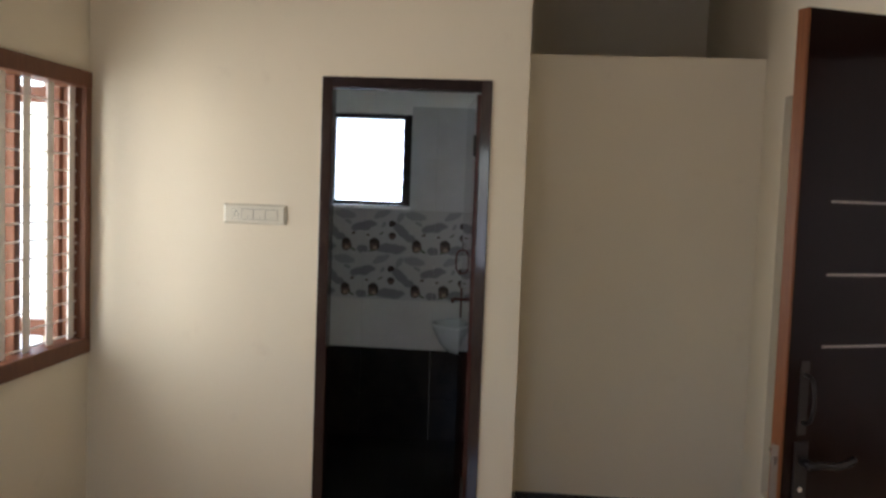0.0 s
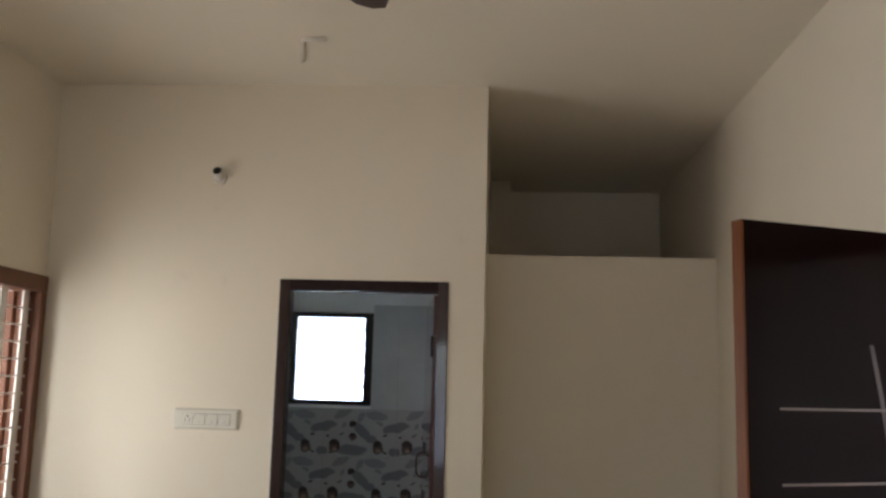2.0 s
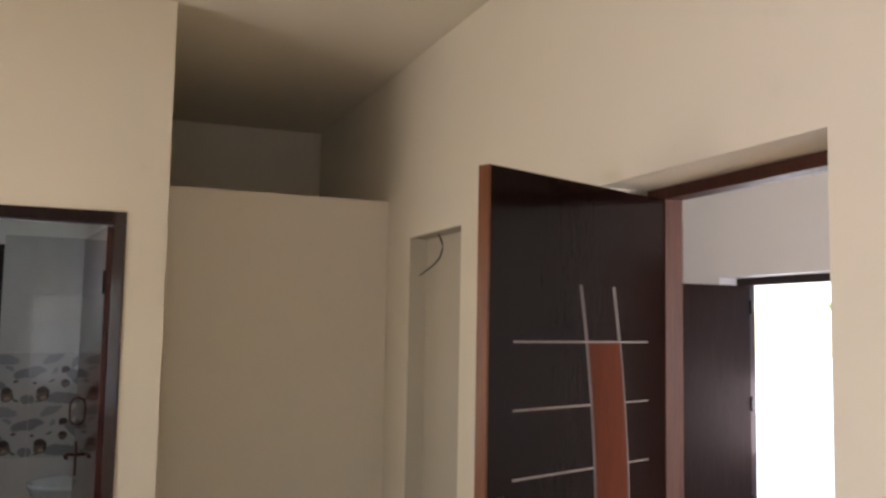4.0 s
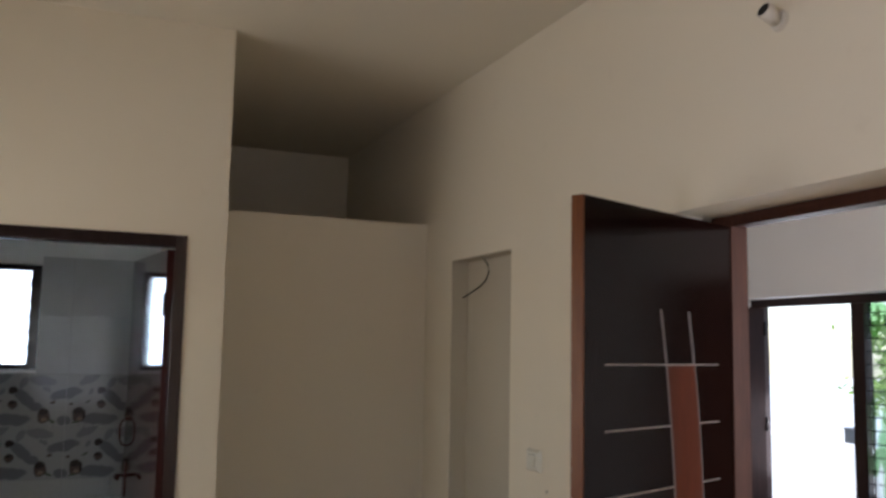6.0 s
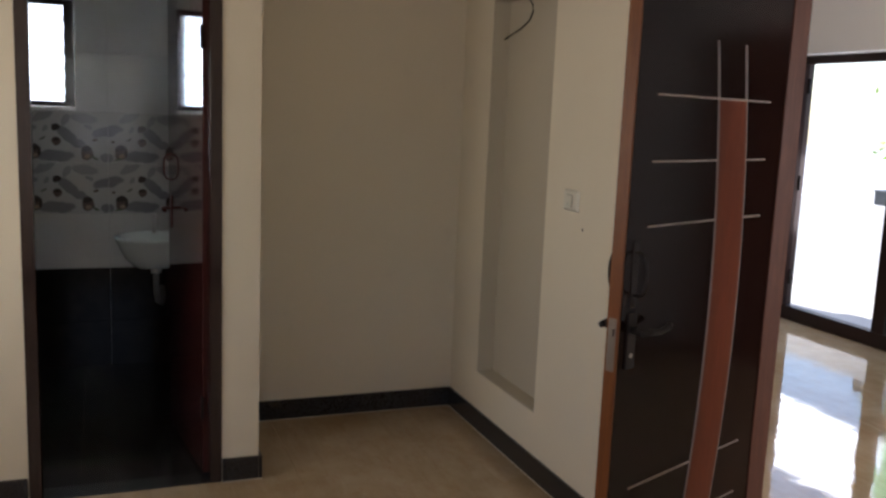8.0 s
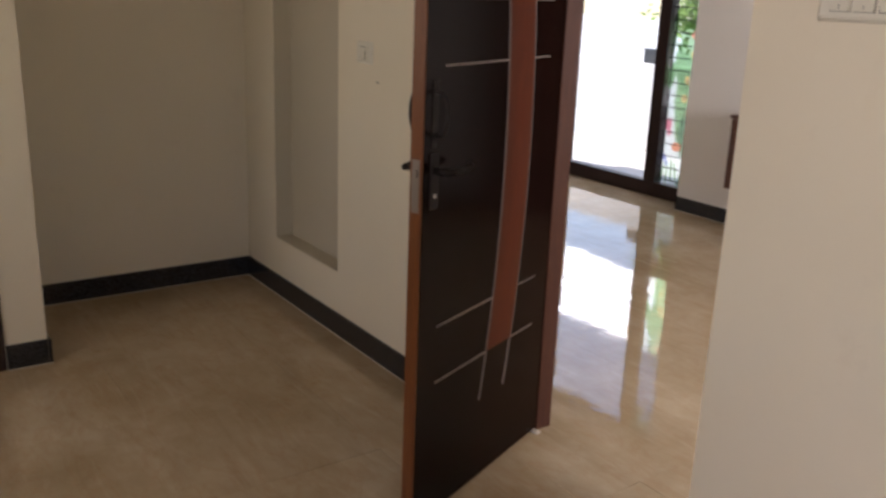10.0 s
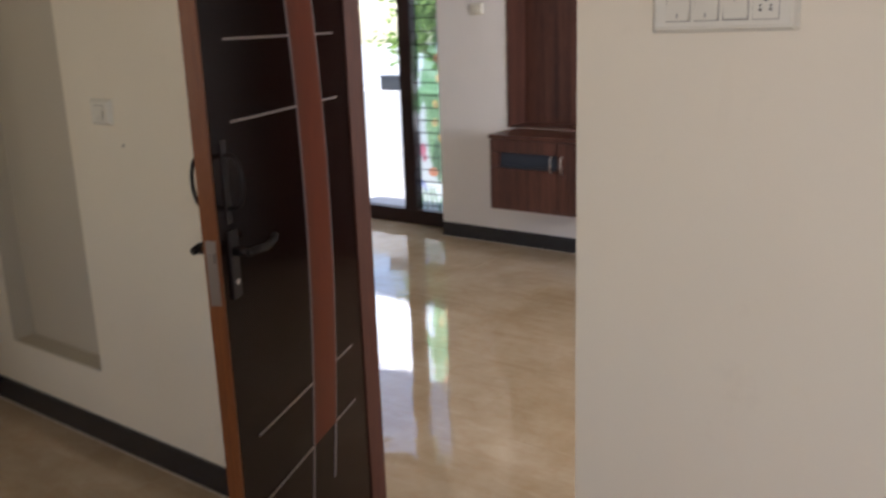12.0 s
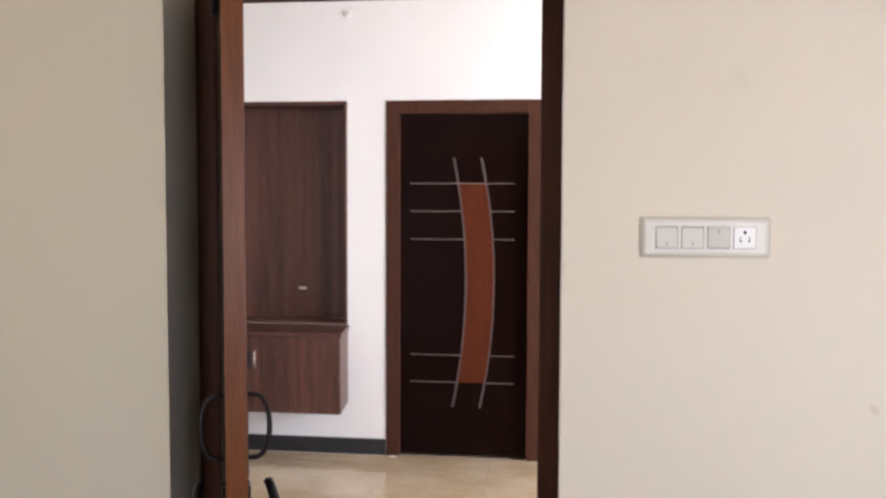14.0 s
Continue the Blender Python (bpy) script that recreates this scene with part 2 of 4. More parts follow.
PRINTTILE, pnt, pb = material("floral_print_tile", (0.6, 0.58, 0.55), 0.09, spec=0.2)
grey_leaf, pale_leaf, brown_rose, dark_rose = (0.235, 0.235, 0.24), (0.31, 0.31, 0.31), (0.15, 0.11, 0.095), (0.07, 0.055, 0.05)
flower_shapes = [
    (-0.05, -0.105, 0.105, 0.034, 0, grey_leaf), (0.205, -0.112, 0.03, 0.024, 0, grey_leaf), (-0.215, -0.112, 0.02, 0.024, 0, grey_leaf),
    (-0.225, 0.035, 0.090, 0.030, 14, grey_leaf), (0.225, 0.035, 0.090, 0.030, 14, grey_leaf),
    (0.02, 0.005, 0.080, 0.030, -42, grey_leaf), (0.065, -0.035, 0.045, 0.024, -20, grey_leaf),
    (0.10, 0.105, 0.075, 0.028, -12, pale_leaf), (-0.11, 0.115, 0.065, 0.024, 25, pale_leaf), (0.005, 0.095, 0.040, 0.018, 60, pale_leaf),
    (-0.10, 0.045, 0.020, 0.012, 40, pale_leaf), (0.125, 0.055, 0.024, 0.012, -30, pale_leaf),
    (-0.155, -0.082, 0.036, 0.044, 0, brown_rose), (0.115, -0.088, 0.034, 0.042, 0, brown_rose),
    (-0.160, -0.058, 0.030, 0.016, 12, dark_rose), (0.110, -0.064, 0.028, 0.015, 12, dark_rose),
    (-0.132, -0.080, 0.010, 0.028, 10, dark_rose), (-0.150, -0.100, 0.016, 0.014, 0, (0.36, 0.27, 0.21)), (0.118, -0.104, 0.015, 0.014, 0, (0.34, 0.25, 0.19)),
    (0.150, -0.110, 0.022, 0.008, -25, (0.13, 0.15, 0.10)), (-0.172, -0.122, 0.022, 0.007, 20, (0.13, 0.15, 0.10)),
    (-0.045, 0.052, 0.024, 0.020, 0, dark_rose), (-0.045, -0.022, 0.028, 0.022, 0, brown_rose), (-0.050, -0.012, 0.018, 0.010, 0, dark_rose),
    (-0.115, -0.008, 0.020, 0.006, 10, (0.2, 0.2, 0.17)), (0.160, -0.012, 0.014, 0.010, 0, brown_rose), (-0.20, -0.02, 0.012, 0.008, 0, brown_rose)]
pb_col = blobs(pnt, flat_vec(pnt, 0, 2), (0.47, 0.46, 0.445), flower_shapes, 0.035, 22)
pnt.links.new(pb_col, pb.inputs["Base Color"])


def sheer(name, colour_of, strength=0.9, sheen=0.12):
    m = bpy.data.materials.new(name)
    m.use_nodes = True
    nt = m.node_tree
    nt.nodes.remove(nt.nodes["Principled BSDF"])
    tr = nt.nodes.new("ShaderNodeBsdfTransparent")
    gl = node(nt, "ShaderNodeBsdfGlossy", Roughness=0.05)
    c = colour_of(nt)
    if isinstance(c, bpy.types.NodeSocket):
        nt.links.new(c, tr.inputs[0])
    else:
        tr.inputs[0].default_value = (*c, 1)
    mx = nt.nodes.new("ShaderNodeMixShader")
    mx.inputs[0].default_value = sheen
    nt.links.new(tr.outputs[0], mx.inputs[1])
    nt.links.new(gl.outputs[0], mx.inputs[2])
    nt.links.new(mx.outputs[0], nt.nodes["Material Output"].inputs["Surface"])
    return m


def painted_glass(nt):
    yellow, orange, green, deep, blue, pink = (0.9, 0.62, 0.12), (0.75, 0.25, 0.06), (0.10, 0.42, 0.10), (0.03, 0.26, 0.06), (0.16, 0.42, 0.58), (0.75, 0.16, 0.30)
    shapes = [(2.05, 0.78, 0.14, 0.42, 0, (0.25, 0.55, 0.22)), (2.00, 0.55, 0.13, 0.24, 12, deep), (2.12, 1.00, 0.10, 0.20, -8, green),
              (2.08, 1.20, 0.11, 0.13, 0, (0.30, 0.58, 0.30)), (1.99, 1.40, 0.09, 0.17, 10, blue), (1.96, 1.62, 0.05, 0.11, -15, blue),
              (2.26, 1.18, 0.03, 0.20, 5, deep), (2.24, 0.92, 0.035, 0.10, 10, green),
              (2.17, 1.96, 0.14, 0.06, 20, green), (2.06, 1.90, 0.10, 0.05, -20, deep), (2.22, 1.86, 0.05, 0.08, 0, green)]
    for y, z in ((2.06, 1.08), (2.01, 0.98), (2.09, 0.90), (2.00, 0.83), (2.10, 0.76), (2.05, 0.66), (1.98, 0.60), (2.03, 0.50)):
        shapes += [(y, z, 0.024, 0.032, 0, yellow), (y, z - 0.004, 0.009, 0.013, 0, (0.35, 0.18, 0.10))]
    shapes += [(2.05, 1.22, 0.05, 0.035, 0, orange), (2.22, 0.56, 0.035, 0.05, 0, pink), (2.20, 0.50, 0.02, 0.03, 30, pink),
               (2.13, 0.40, 0.045, 0.035, 0, orange), (2.24, 0.31, 0.035, 0.028, 0, (0.22, 0.30, 0.70)), (2.21, 0.27, 0.02, 0.03, 0, (0.30, 0.38, 0.78))]
    for i in range(9):
        shapes.append((1.94 + 0.042 * i, 0.17 + 0.02 * (i % 3), 0.007, 0.10, -14 + 9 * (i % 4), green))
    shapes = [(y + 0.22, z, rx, ry, turn, tuple(0.55 * k + 0.42 for k in c)) for y, z, rx, ry, turn, c in shapes]
    return blobs(nt, flat_vec(nt, 1, 2), (0.88, 0.93, 0.95), shapes, 0.04, 9)


PEACOCK = sheer("painted_window_film", painted_glass)
FROST = bpy.data.materials.new("frosted_louvre_glass")
FROST.use_nodes = True
fb = FROST.node_tree.nodes["Principled BSDF"]
FROST.node_tree.nodes.remove(fb)
ftl = FROST.node_tree.nodes.new("ShaderNodeBsdfTranslucent")
ftl.inputs[0].default_value = (0.92, 0.95, 0.97, 1)
FROST.node_tree.links.new(ftl.outputs[0], FROST.node_tree.nodes["Material Output"].inputs["Surface"])


# ---- building helpers ----
def box_bm(x0, x1, y0, y1, z0, z1, bevel=0.0, bm=None):
    own = bmesh.new()
    vs = [own.verts.new((x, y, z)) for x in (x0, x1) for y in (y0, y1) for z in (z0, z1)]
    for f in ((0, 1, 3, 2), (4, 6, 7, 5), (0, 4, 5, 1), (2, 3, 7, 6), (0, 2, 6, 4), (1, 5, 7, 3)):
        own.faces.new([vs[i] for i in f])
    if bevel:
        bmesh.ops.bevel(own, geom=list(own.edges), offset=bevel, segments=2, affect="EDGES", profile=0.6)
    return own


def part(name, bm, mat, parent=None, label="", smooth=False):
    me = bpy.data.meshes.new(name)
    bmesh.ops.recalc_face_normals(bm, faces=bm.faces)
    bm.to_mesh(me)
    bm.free()
    me.materials.append(mat)
    if smooth:
        for p in me.polygons:
            p.use_smooth = True
    o = new(name, me)
    o.parent = parent
    return tagged(o, label)


def block(name, x0, x1, y0, y1, z0, z1, mat, parent=None, label="", bevel=0.002):
    return part(name, box_bm(x0, x1, y0, y1, z0, z1, bevel), mat, parent, label)


def thing(name, m, label, category, group=""):
    o = new(name)
    o.empty_display_size = 0.1
    o.matrix_world = m
    return tagged(o, label, category, group)


def struct(o):
    return tagged(o, kind="structure")


def cyl_bm(r0, r1, length, seg=24, m=None, bevel=0.0):
    bm = bmesh.new()
    bmesh.ops.create_cone(bm, cap_ends=True, segments=seg, radius1=r0, radius2=r1, depth=length)
    if bevel:
        bmesh.ops.bevel(bm, geom=[e for e in bm.edges if len(e.link_faces) == 2 and any(len(f.verts) > 4 for f in e.link_faces)], offset=bevel, segments=2, affect="EDGES")
    if m is not None:
        bmesh.ops.transform(bm, matrix=m, verts=bm.verts)
    return bm


def tube_bm(points, radius, seg=10):
    """A round bar along points, with capped ends."""
    bm, rings = bmesh.new(), []
    pts = [Vector(p) for p in points]
    up = Vector((0.31, 0.17, 0.93))
    for i, p in enumerate(pts):
        d = (pts[min(i + 1, len(pts) - 1)] - pts[max(i - 1, 0)]).normalized()
        a = d.cross(up).normalized()
        b = d.cross(a)
        rings.append([bm.verts.new(p + radius * (math.cos(2 * math.pi * k / seg) * a + math.sin(2 * math.pi * k / seg) * b)) for k in range(seg)])
    for r, s in zip(rings, rings[1:]):
        for k in range(seg):
            bm.faces.new((r[k], r[(k + 1) % seg], s[(k + 1) % seg], s[k]))
    bm.faces.new(rings[0])
    bm.faces.new(rings[-1])
    return bm


def prism_bm(outline, z0, z1):
    bm = bmesh.new()
    lo = [bm.verts.new((x, y, z0)) for x, y in outline]
    hi = [bm.verts.new((x, y, z1)) for x, y in outline]
    bm.faces.new(lo)
    bm.faces.new(hi)
    for i in range(len(lo)):
        j = (i + 1) % len(lo)
        bm.faces.new((lo[i], lo[j], hi[j], hi[i]))
    return bm


def wall(name, axis, t0, t1, a0, a1, z0, z1, mat, holes=()):
    """A wall across the given axis between t0 and t1, that runs from a0 to a1, with openings (a, a, z, z) cut right through."""
    us = sorted({a0, a1, *(h[0] for h in holes), *(h[1] for h in holes)})
    zs = sorted({z0, z1, *(h[2] for h in holes), *(h[3] for h in holes)})
    bm, made = bmesh.new(), {}

    def vert(side, i, j):
        key = (side, i, j)
        if key not in made:
            t = (t0, t1)[side]
            made[key] = bm.verts.new((t, us[i], zs[j]) if axis == "x" else (us[i], t, zs[j]))
        return made[key]

    def solid(i, j):
        if not (0 <= i < len(us) - 1 and 0 <= j < len(zs) - 1):
            return False
        u, z = (us[i] + us[i + 1]) / 2, (zs[j] + zs[j + 1]) / 2
        return not any(h[0] < u < h[1] and h[2] < z < h[3] for h in holes)

    for i in range(len(us) - 1):
        for j in range(len(zs) - 1):
            if not solid(i, j):
                continue
            for s in (0, 1):
                bm.faces.new([vert(s, *p) for p in ((i, j), (i + 1, j), (i + 1, j + 1), (i, j + 1))])
            for ok, p, q in ((solid(i - 1, j), (i, j), (i, j + 1)), (solid(i + 1, j), (i + 1, j), (i + 1, j + 1)),
                             (solid(i, j - 1), (i, j), (i + 1, j)), (solid(i, j + 1), (i, j + 1), (i + 1, j + 1))):
                if not ok:
                    bm.faces.new((vert(0, *p), vert(0, *q), vert(1, *q), vert(1, *p)))
    return struct(part(name, bm, mat))


# ---- setting ----
CEIL = 2.93
ground = struct(block("ground", -60, 60, -60, 60, -0.5, -0.32, CONCRETE, bevel=0))
floor = struct(block("floor", -3.25, 3.52, -3.2, 6.2, -0.32, -0.010, GROUT, bevel=0))
ceiling = struct(block("ceiling", -3.25, 3.6, -3.2, 6.2, CEIL, CEIL + 0.15, CEILING, bevel=0))
wall_door = wall("wall_door", "x", 0, 0.24, -2.95, 6.0, 0, CEIL, MARKED, [(-0.746, 0.146, 0, 2.077), (1.190, 1.816, 0.283, 2.070)])
struct(block("niche_back", 0.085, 0.232, 1.190, 1.816, 0.283, 2.070, NICHE_GREY, bevel=0))
for nm, box in (("niche_lining_far", (0.001, 0.085, 1.811, 1.8155, 0.284, 2.069)), ("niche_lining_near", (0.001, 0.085, 1.1905, 1.195, 0.284, 2.069)),
                ("niche_lining_top", (0.001, 0.085, 1.195, 1.811, 2.065, 2.0695)), ("niche_lining_sill", (0.001, 0.085, 1.195, 1.811, 0.2835, 0.288))):
    struct(block(nm, *box, NICHE_GREY, bevel=0))
struct(block("wall_living_lining", 0.24, 0.243, 0.146, 6.0, 0, CEIL, LIVING, bevel=0))
wall_bath = wall("wall_bath", "y", 1.481, 1.60, -3.03, -1.127, 0, CEIL, CREAM, [(-2.0, -1.277, 0, 2.07)])
wall_partition = wall("wall_partition", "x", -1.22, -1.127, 1.60, 3.30, 0, CEIL, CREAM)
wall_recess = wall("wall_recess", "y", 2.155, 2.28, -1.127, 0, 0, 2.285, CREAM)
struct(block("loft_floor", -1.127, 0, 2.28, 3.65, 2.16, 2.285, CREAM, bevel=0))
wall_loft = wall("wall_loft", "y", 3.65, 3.77, -1.22, 0, 2.0, CEIL, CREAM)
struct(block("loft_pier", -1.127, -1.0, 3.32, 3.65, 2.285, CEIL, CREAM, bevel=0))
# the second opening is made up, to admit the near left fill
wall_left = wall("wall_left", "x", -3.23, -3.03, -2.95, 3.40, 0, CEIL, CREAM, [(0.05, 1.462, 0.835, 2.060), (-2.30, -1.20, 0.83, 2.05)])
wall_back = wall("wall_back", "y", -3.15, -2.95, -3.23, 0.24, 0, CEIL, CREAM, [(-2.10, -1.20, 0.83, 2.05)])
wall_bath_far = wall("wall_bath_far", "y", 3.30, 3.42, -3.03, -1.127, 0, CEIL, OUTER, [(-2.365, -1.845, 1.486, 2.065)])
wall_far = wall("wall_far", "x", 3.25, 3.50, -3.0, 6.0, 0, CEIL, LIVING,
                [(-0.662, 0.256, 0, 2.12), (0.49, 1.55, 0.787, 2.12), (2.105, 3.60, 0, 2.082)])
struct(block("tv_niche_backing", 3.46, 3.50, 0.49, 1.55, 0.787, 2.12, LIVING, bevel=0))
wall_living_north = wall("wall_living_north", "y", 6.0, 6.15, 0.24, 3.5, 0, CEIL, LIVING)
# opening made up so that the living room fill can enter
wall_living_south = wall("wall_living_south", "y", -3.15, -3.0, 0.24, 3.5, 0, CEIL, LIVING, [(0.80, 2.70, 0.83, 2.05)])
struct(block("room_behind_door", 3.50, 3.54, -0.8, 0.40, 0, 2.3, LIVING, bevel=0))


def skirting(name, x0, x1, y0, y1, h=0.10):
    return tagged(block(name, x0, x1, y0, y1, 0.001, h, GRANITE, bevel=0.002), kind="structure")


skirting("baseboard_door_wall", -0.013, -0.0005, 0.148, 2.140)
skirting("baseboard_door_wall_near", -0.013, -0.0005, -2.93, -0.746)
skirting("baseboard_recess", -1.112, -0.002, 2.141, 2.1545)
skirting("baseboard_pier_side", -1.1265, -1.113, 1.468, 2.139)
skirting("baseboard_pier", -1.275, -1.128, 1.468, 1.4805)
skirting("baseboard_bath_wall", -3.015, -2.003, 1.468, 1.4805)
skirting("baseboard_left", -3.0295, -3.017, -2.93, 1.46)
skirting("baseboard_back", -3.01, -0.02, -2.9495, -2.937)
skirting("baseboard_far", 3.237, 3.2495, 0.258, 2.104)
skirting("baseboard_far_north", 3.237, 3.2495, 3.602, 5.99)
skirting("baseboard_far_south", 3.237, 3.2495, -2.99, -0.664)
skirting("baseboard_living", 0.2435, 0.257, 0.148, 5.99)
skirting("baseboard_living_near", 0.2405, 0.254, -2.99, -0.752)

JOINT = material("pale_joint_cement", (0.55, 0.48, 0.38), 0.85)[0]
for jn, box in (("skirting_joint_door_wall", (-0.018, -0.0131, 0.148, 2.136)), ("skirting_joint_recess", (-1.108, -0.019, 2.1362, 2.1408)),
                ("skirting_joint_pier", (-1.275, -1.113, 1.463, 1.4678)), ("skirting_joint_far", (3.232, 3.2368, 0.258, 2.104))):
    struct(block(jn, *box, 0.001, 0.0035, JOINT, bevel=0))


# ---- doors ----
def arc_u(u0, z):
    return u0 - 0.14 * (z - 1.05) ** 2


def arc_bm(ul, ur, z0, z1, y0, y1, n=24):
    """A curved upright strip between two arcs."""
    bm, rows = bmesh.new(), []
    for i in range(n + 1):
        z = z0 + (z1 - z0) * i / n
        rows.append([bm.verts.new((arc_u(u, z), y, z)) for u, y in ((ul, y0), (ur, y0), (ur, y1), (ul, y1))])
    for r, s in zip(rows, rows[1:]):
        for k in range(4):
            bm.faces.new((r[k], r[(k + 1) % 4], s[(k + 1) % 4], s[k]))
    bm.faces.new(rows[0])
    bm.faces.new(rows[-1])
    return bm


def lever(parent, name, u, z, side, metal):
    """A lever on a long back plate; side -1 for the face towards -y, +1 for the other. Origin on the face."""
    y = 0.0 if side < 0 else 0.036
    s = side
    plate = part("handle_plate", box_bm(u - 0.018, u + 0.018, min(y, y + s * 0.006), max(y, y + s * 0.006), z - 0.10, z + 0.045, 0.0025), metal, parent)
    part("neck", cyl_bm(0.009, 0.009, 0.04, 16, pose(u, y + s * 0.024, z, 90, 0, 0)), metal, plate, smooth=True)
    part("lever", tube_bm([(u - 0.012, y + s * 0.046, z), (u + 0.02, y + s * 0.050, z + 0.002), (u + 0.06, y + s * 0.050, z - 0.003), (u + 0.10, y + s * 0.047, z + 0.004), (u + 0.112, y + s * 0.043, z + 0.010)], 0.0085), metal, plate, smooth=True)
    part("keyhole", cyl_bm(0.006, 0.006, 0.003, 12, pose(u, y + s * 0.0068, z - 0.065, 90, 0, 0)), STEEL, plate)


def pull(parent, u, z, side, metal):
    y = 0.0 if side < 0 else 0.036
    s = side
    pts = []
    for i in range(15):
        a = -math.pi / 2 + math.pi * i / 14
        pts.append((u, y + s * (0.002 + 0.037 * math.cos(a) ** 0.55 if abs(math.cos(a)) > 1e-6 else 0.002), z + 0.055 * math.sin(a)))
    pts[0], pts[-1] = (u, y, z - 0.055), (u, y, z + 0.055)
    h = part("pull_handle", tube_bm(pts, 0.0044), metal, parent, smooth=True)
    part("pull_plate", box_bm(u - 0.012, u + 0.012, min(y, y + s * 0.003), max(y, y + s * 0.003), z - 0.085, z + 0.085, 0.001), metal, h)


def fancy_leaf(m, label, furniture, width=0.758, strips=(1.618, 1.453, 1.289, 0.593, 0.427), right=0.572, last=0.668, top=2.040):
    """A dark door leaf with a curved teak inlay. Local x from the free edge to the hinges, the decorated face at y = 0 towards -y."""
    leaf = thing("door_leaf", m, label, "door")
    part("panel", box_bm(0.006, width, 0, 0.036, 0.012, top, 0.0015), WENGE, leaf)
    part("edge_lipping", box_bm(0, 0.006, 0.0, 0.036, 0.012, top, 0.001), TEAK, leaf, "orange brown varnished teak edge strip")
    part("inlay", arc_bm(0.431, right, strips[4], strips[0], -0.0022, 0.0005), INLAY, leaf, "curved orange teak inlay strip")
    for u in (0.425, right):
        part("curved_groove", arc_bm(u - 0.004, u + 0.008, strips[4] - 0.15, strips[0] + 0.15, -0.0016, 0.0005), GREY_GROOVE, leaf)
    for z in strips:
        end = arc_u(0.420, z) if z < strips[0] else arc_u(right + 0.005, z)
        part("metal_strip", box_bm(0.092, end, -0.0032, 0.0005, z - 0.0027, z + 0.0027, 0.0006), ALU, leaf)
        part("metal_strip", box_bm(arc_u(right + 0.009, z), last, -0.0028, 0.0005, z - 0.0022, z + 0.0022, 0.0006), ALU, leaf)
    if furniture:
        lock = part("lock_plate", box_bm(-0.0015, 0.002, 0.006, 0.030, 0.925, 1.062, 0.0005), DULL, leaf, "dull brushed steel mortise lock plate")
        part("latch", box_bm(-0.008, 0.001, 0.011, 0.025, 1.017, 1.036, 0.001), DULL, lock)
        for s in (-1, 1):
            lever(leaf, "lever", 0.052, 1.028, s, BRONZE)
            pull(leaf, 0.05, 1.172, s, BRONZE)
        for z in (1.94, 0.36):
            bolt = part("tower_bolt", box_bm(0.035, 0.065, 0.036, 0.040, z - 0.08, z + 0.08, 0.0008), BRONZE, leaf, "black bronze tower bolt")
            part("bolt_rod", cyl_bm(0.006, 0.006, 0.16, 12, pose(0.05, 0.046, z)), BRONZE, bolt, smooth=True)
            part("bolt_knob", cyl_bm(0.005, 0.006, 0.02, 12, pose(0.05, 0.058, z - 0.03, 90, 0, 0)), BRONZE, bolt, smooth=True)
        for z in (0.25, 1.05, 1.85):
            part("hinge", cyl_bm(0.007, 0.007, 0.10, 12, pose(width + 0.004, 0.030, z)), BRONZE, leaf, smooth=True)
    return leaf


def door_frame(name, label, axis, face, back, a0, a1, top, w, mat, head_w=None, hinge_w=None):
    """A frame of two jambs and a head between a0 and a1, set across the axis between face and back."""
    f = thing(name, Matrix(), label, "door frame")

    def bar(n, u0, u1, z0, z1):
        if axis == "x":
            return block(n, face, back, u0, u1, z0, z1, mat, f, bevel=0.003)
        return block(n, u0, u1, face, back, z0, z1, mat, f, bevel=0.003)

    bar("jamb", a0, a0 + w, 0.001, top)
    bar("jamb", a1 - (hinge_w or w), a1, 0.001, top)
    h = bar("head", a0 + w, a1 - (hinge_w or w), top - (head_w or w), top)
    if mat is BATHFRAME:
        h.data.materials[0] = BATHHEAD
    return f


fancy_leaf(pose(-0.527, -0.229, 0, 0, 0, 22.1), "dark wenge bedroom door standing open with curved teak inlay", True)
door_frame("bedroom_door_frame", "varnished brown wooden frame round the bedroom doorway", "x", 0.176, 0.2395, -0.745, 0.145, 2.0765, 0.050, FRAMEWOOD, 0.036, 0.092)
door_frame("second_door_frame", "reddish brown wooden frame round the closed door", "x", 3.243, 3.36, -0.661, 0.255, 2.1195, 0.078, FRAMEWOOD)
fancy_leaf(pose(3.295, 0.208, 0, 0, 0, -90), "closed dark wenge door with curved teak inlay and five metal strips", False, 0.80, (1.635, 1.470, 1.304, 0.611, 0.447), 0.589, 0.712, 2.08)
door_frame("bathroom_door_frame", "dark glossy wooden frame round the bathroom doorway", "y", 1.474, 1.551, -1.9995, -1.2775, 2.0695, 0.046, BATHFRAME)

bath_leaf = thing("bathroom_door_leaf", pose(-1.313, 1.56, 0, 0, 0, 97.3), "glossy maroon bathroom door standing open inwards", "door")
part("panel", box_bm(0.0, 0.66, 0.0, 0.032, 0.015, 2.02, 0.002), BATHWOOD, bath_leaf)
for z in (0.3, 1.8):
    part("hinge", cyl_bm(0.006, 0.006, 0.09, 12, pose(-0.006, 0.036, z)), BRONZE, bath_leaf, smooth=True)
hp = part("handle_plate", box_bm(0.59, 0.62, 0.032, 0.037, 0.97, 1.12, 0.002), COPPER, bath_leaf, "dark copper handle plate")
part("lever", tube_bm([(0.605, 0.036, 1.06), (0.605, 0.075, 1.062), (0.56, 0.080, 1.064), (0.51, 0.078, 1.06)], 0.008), COPPER, hp, smooth=True)
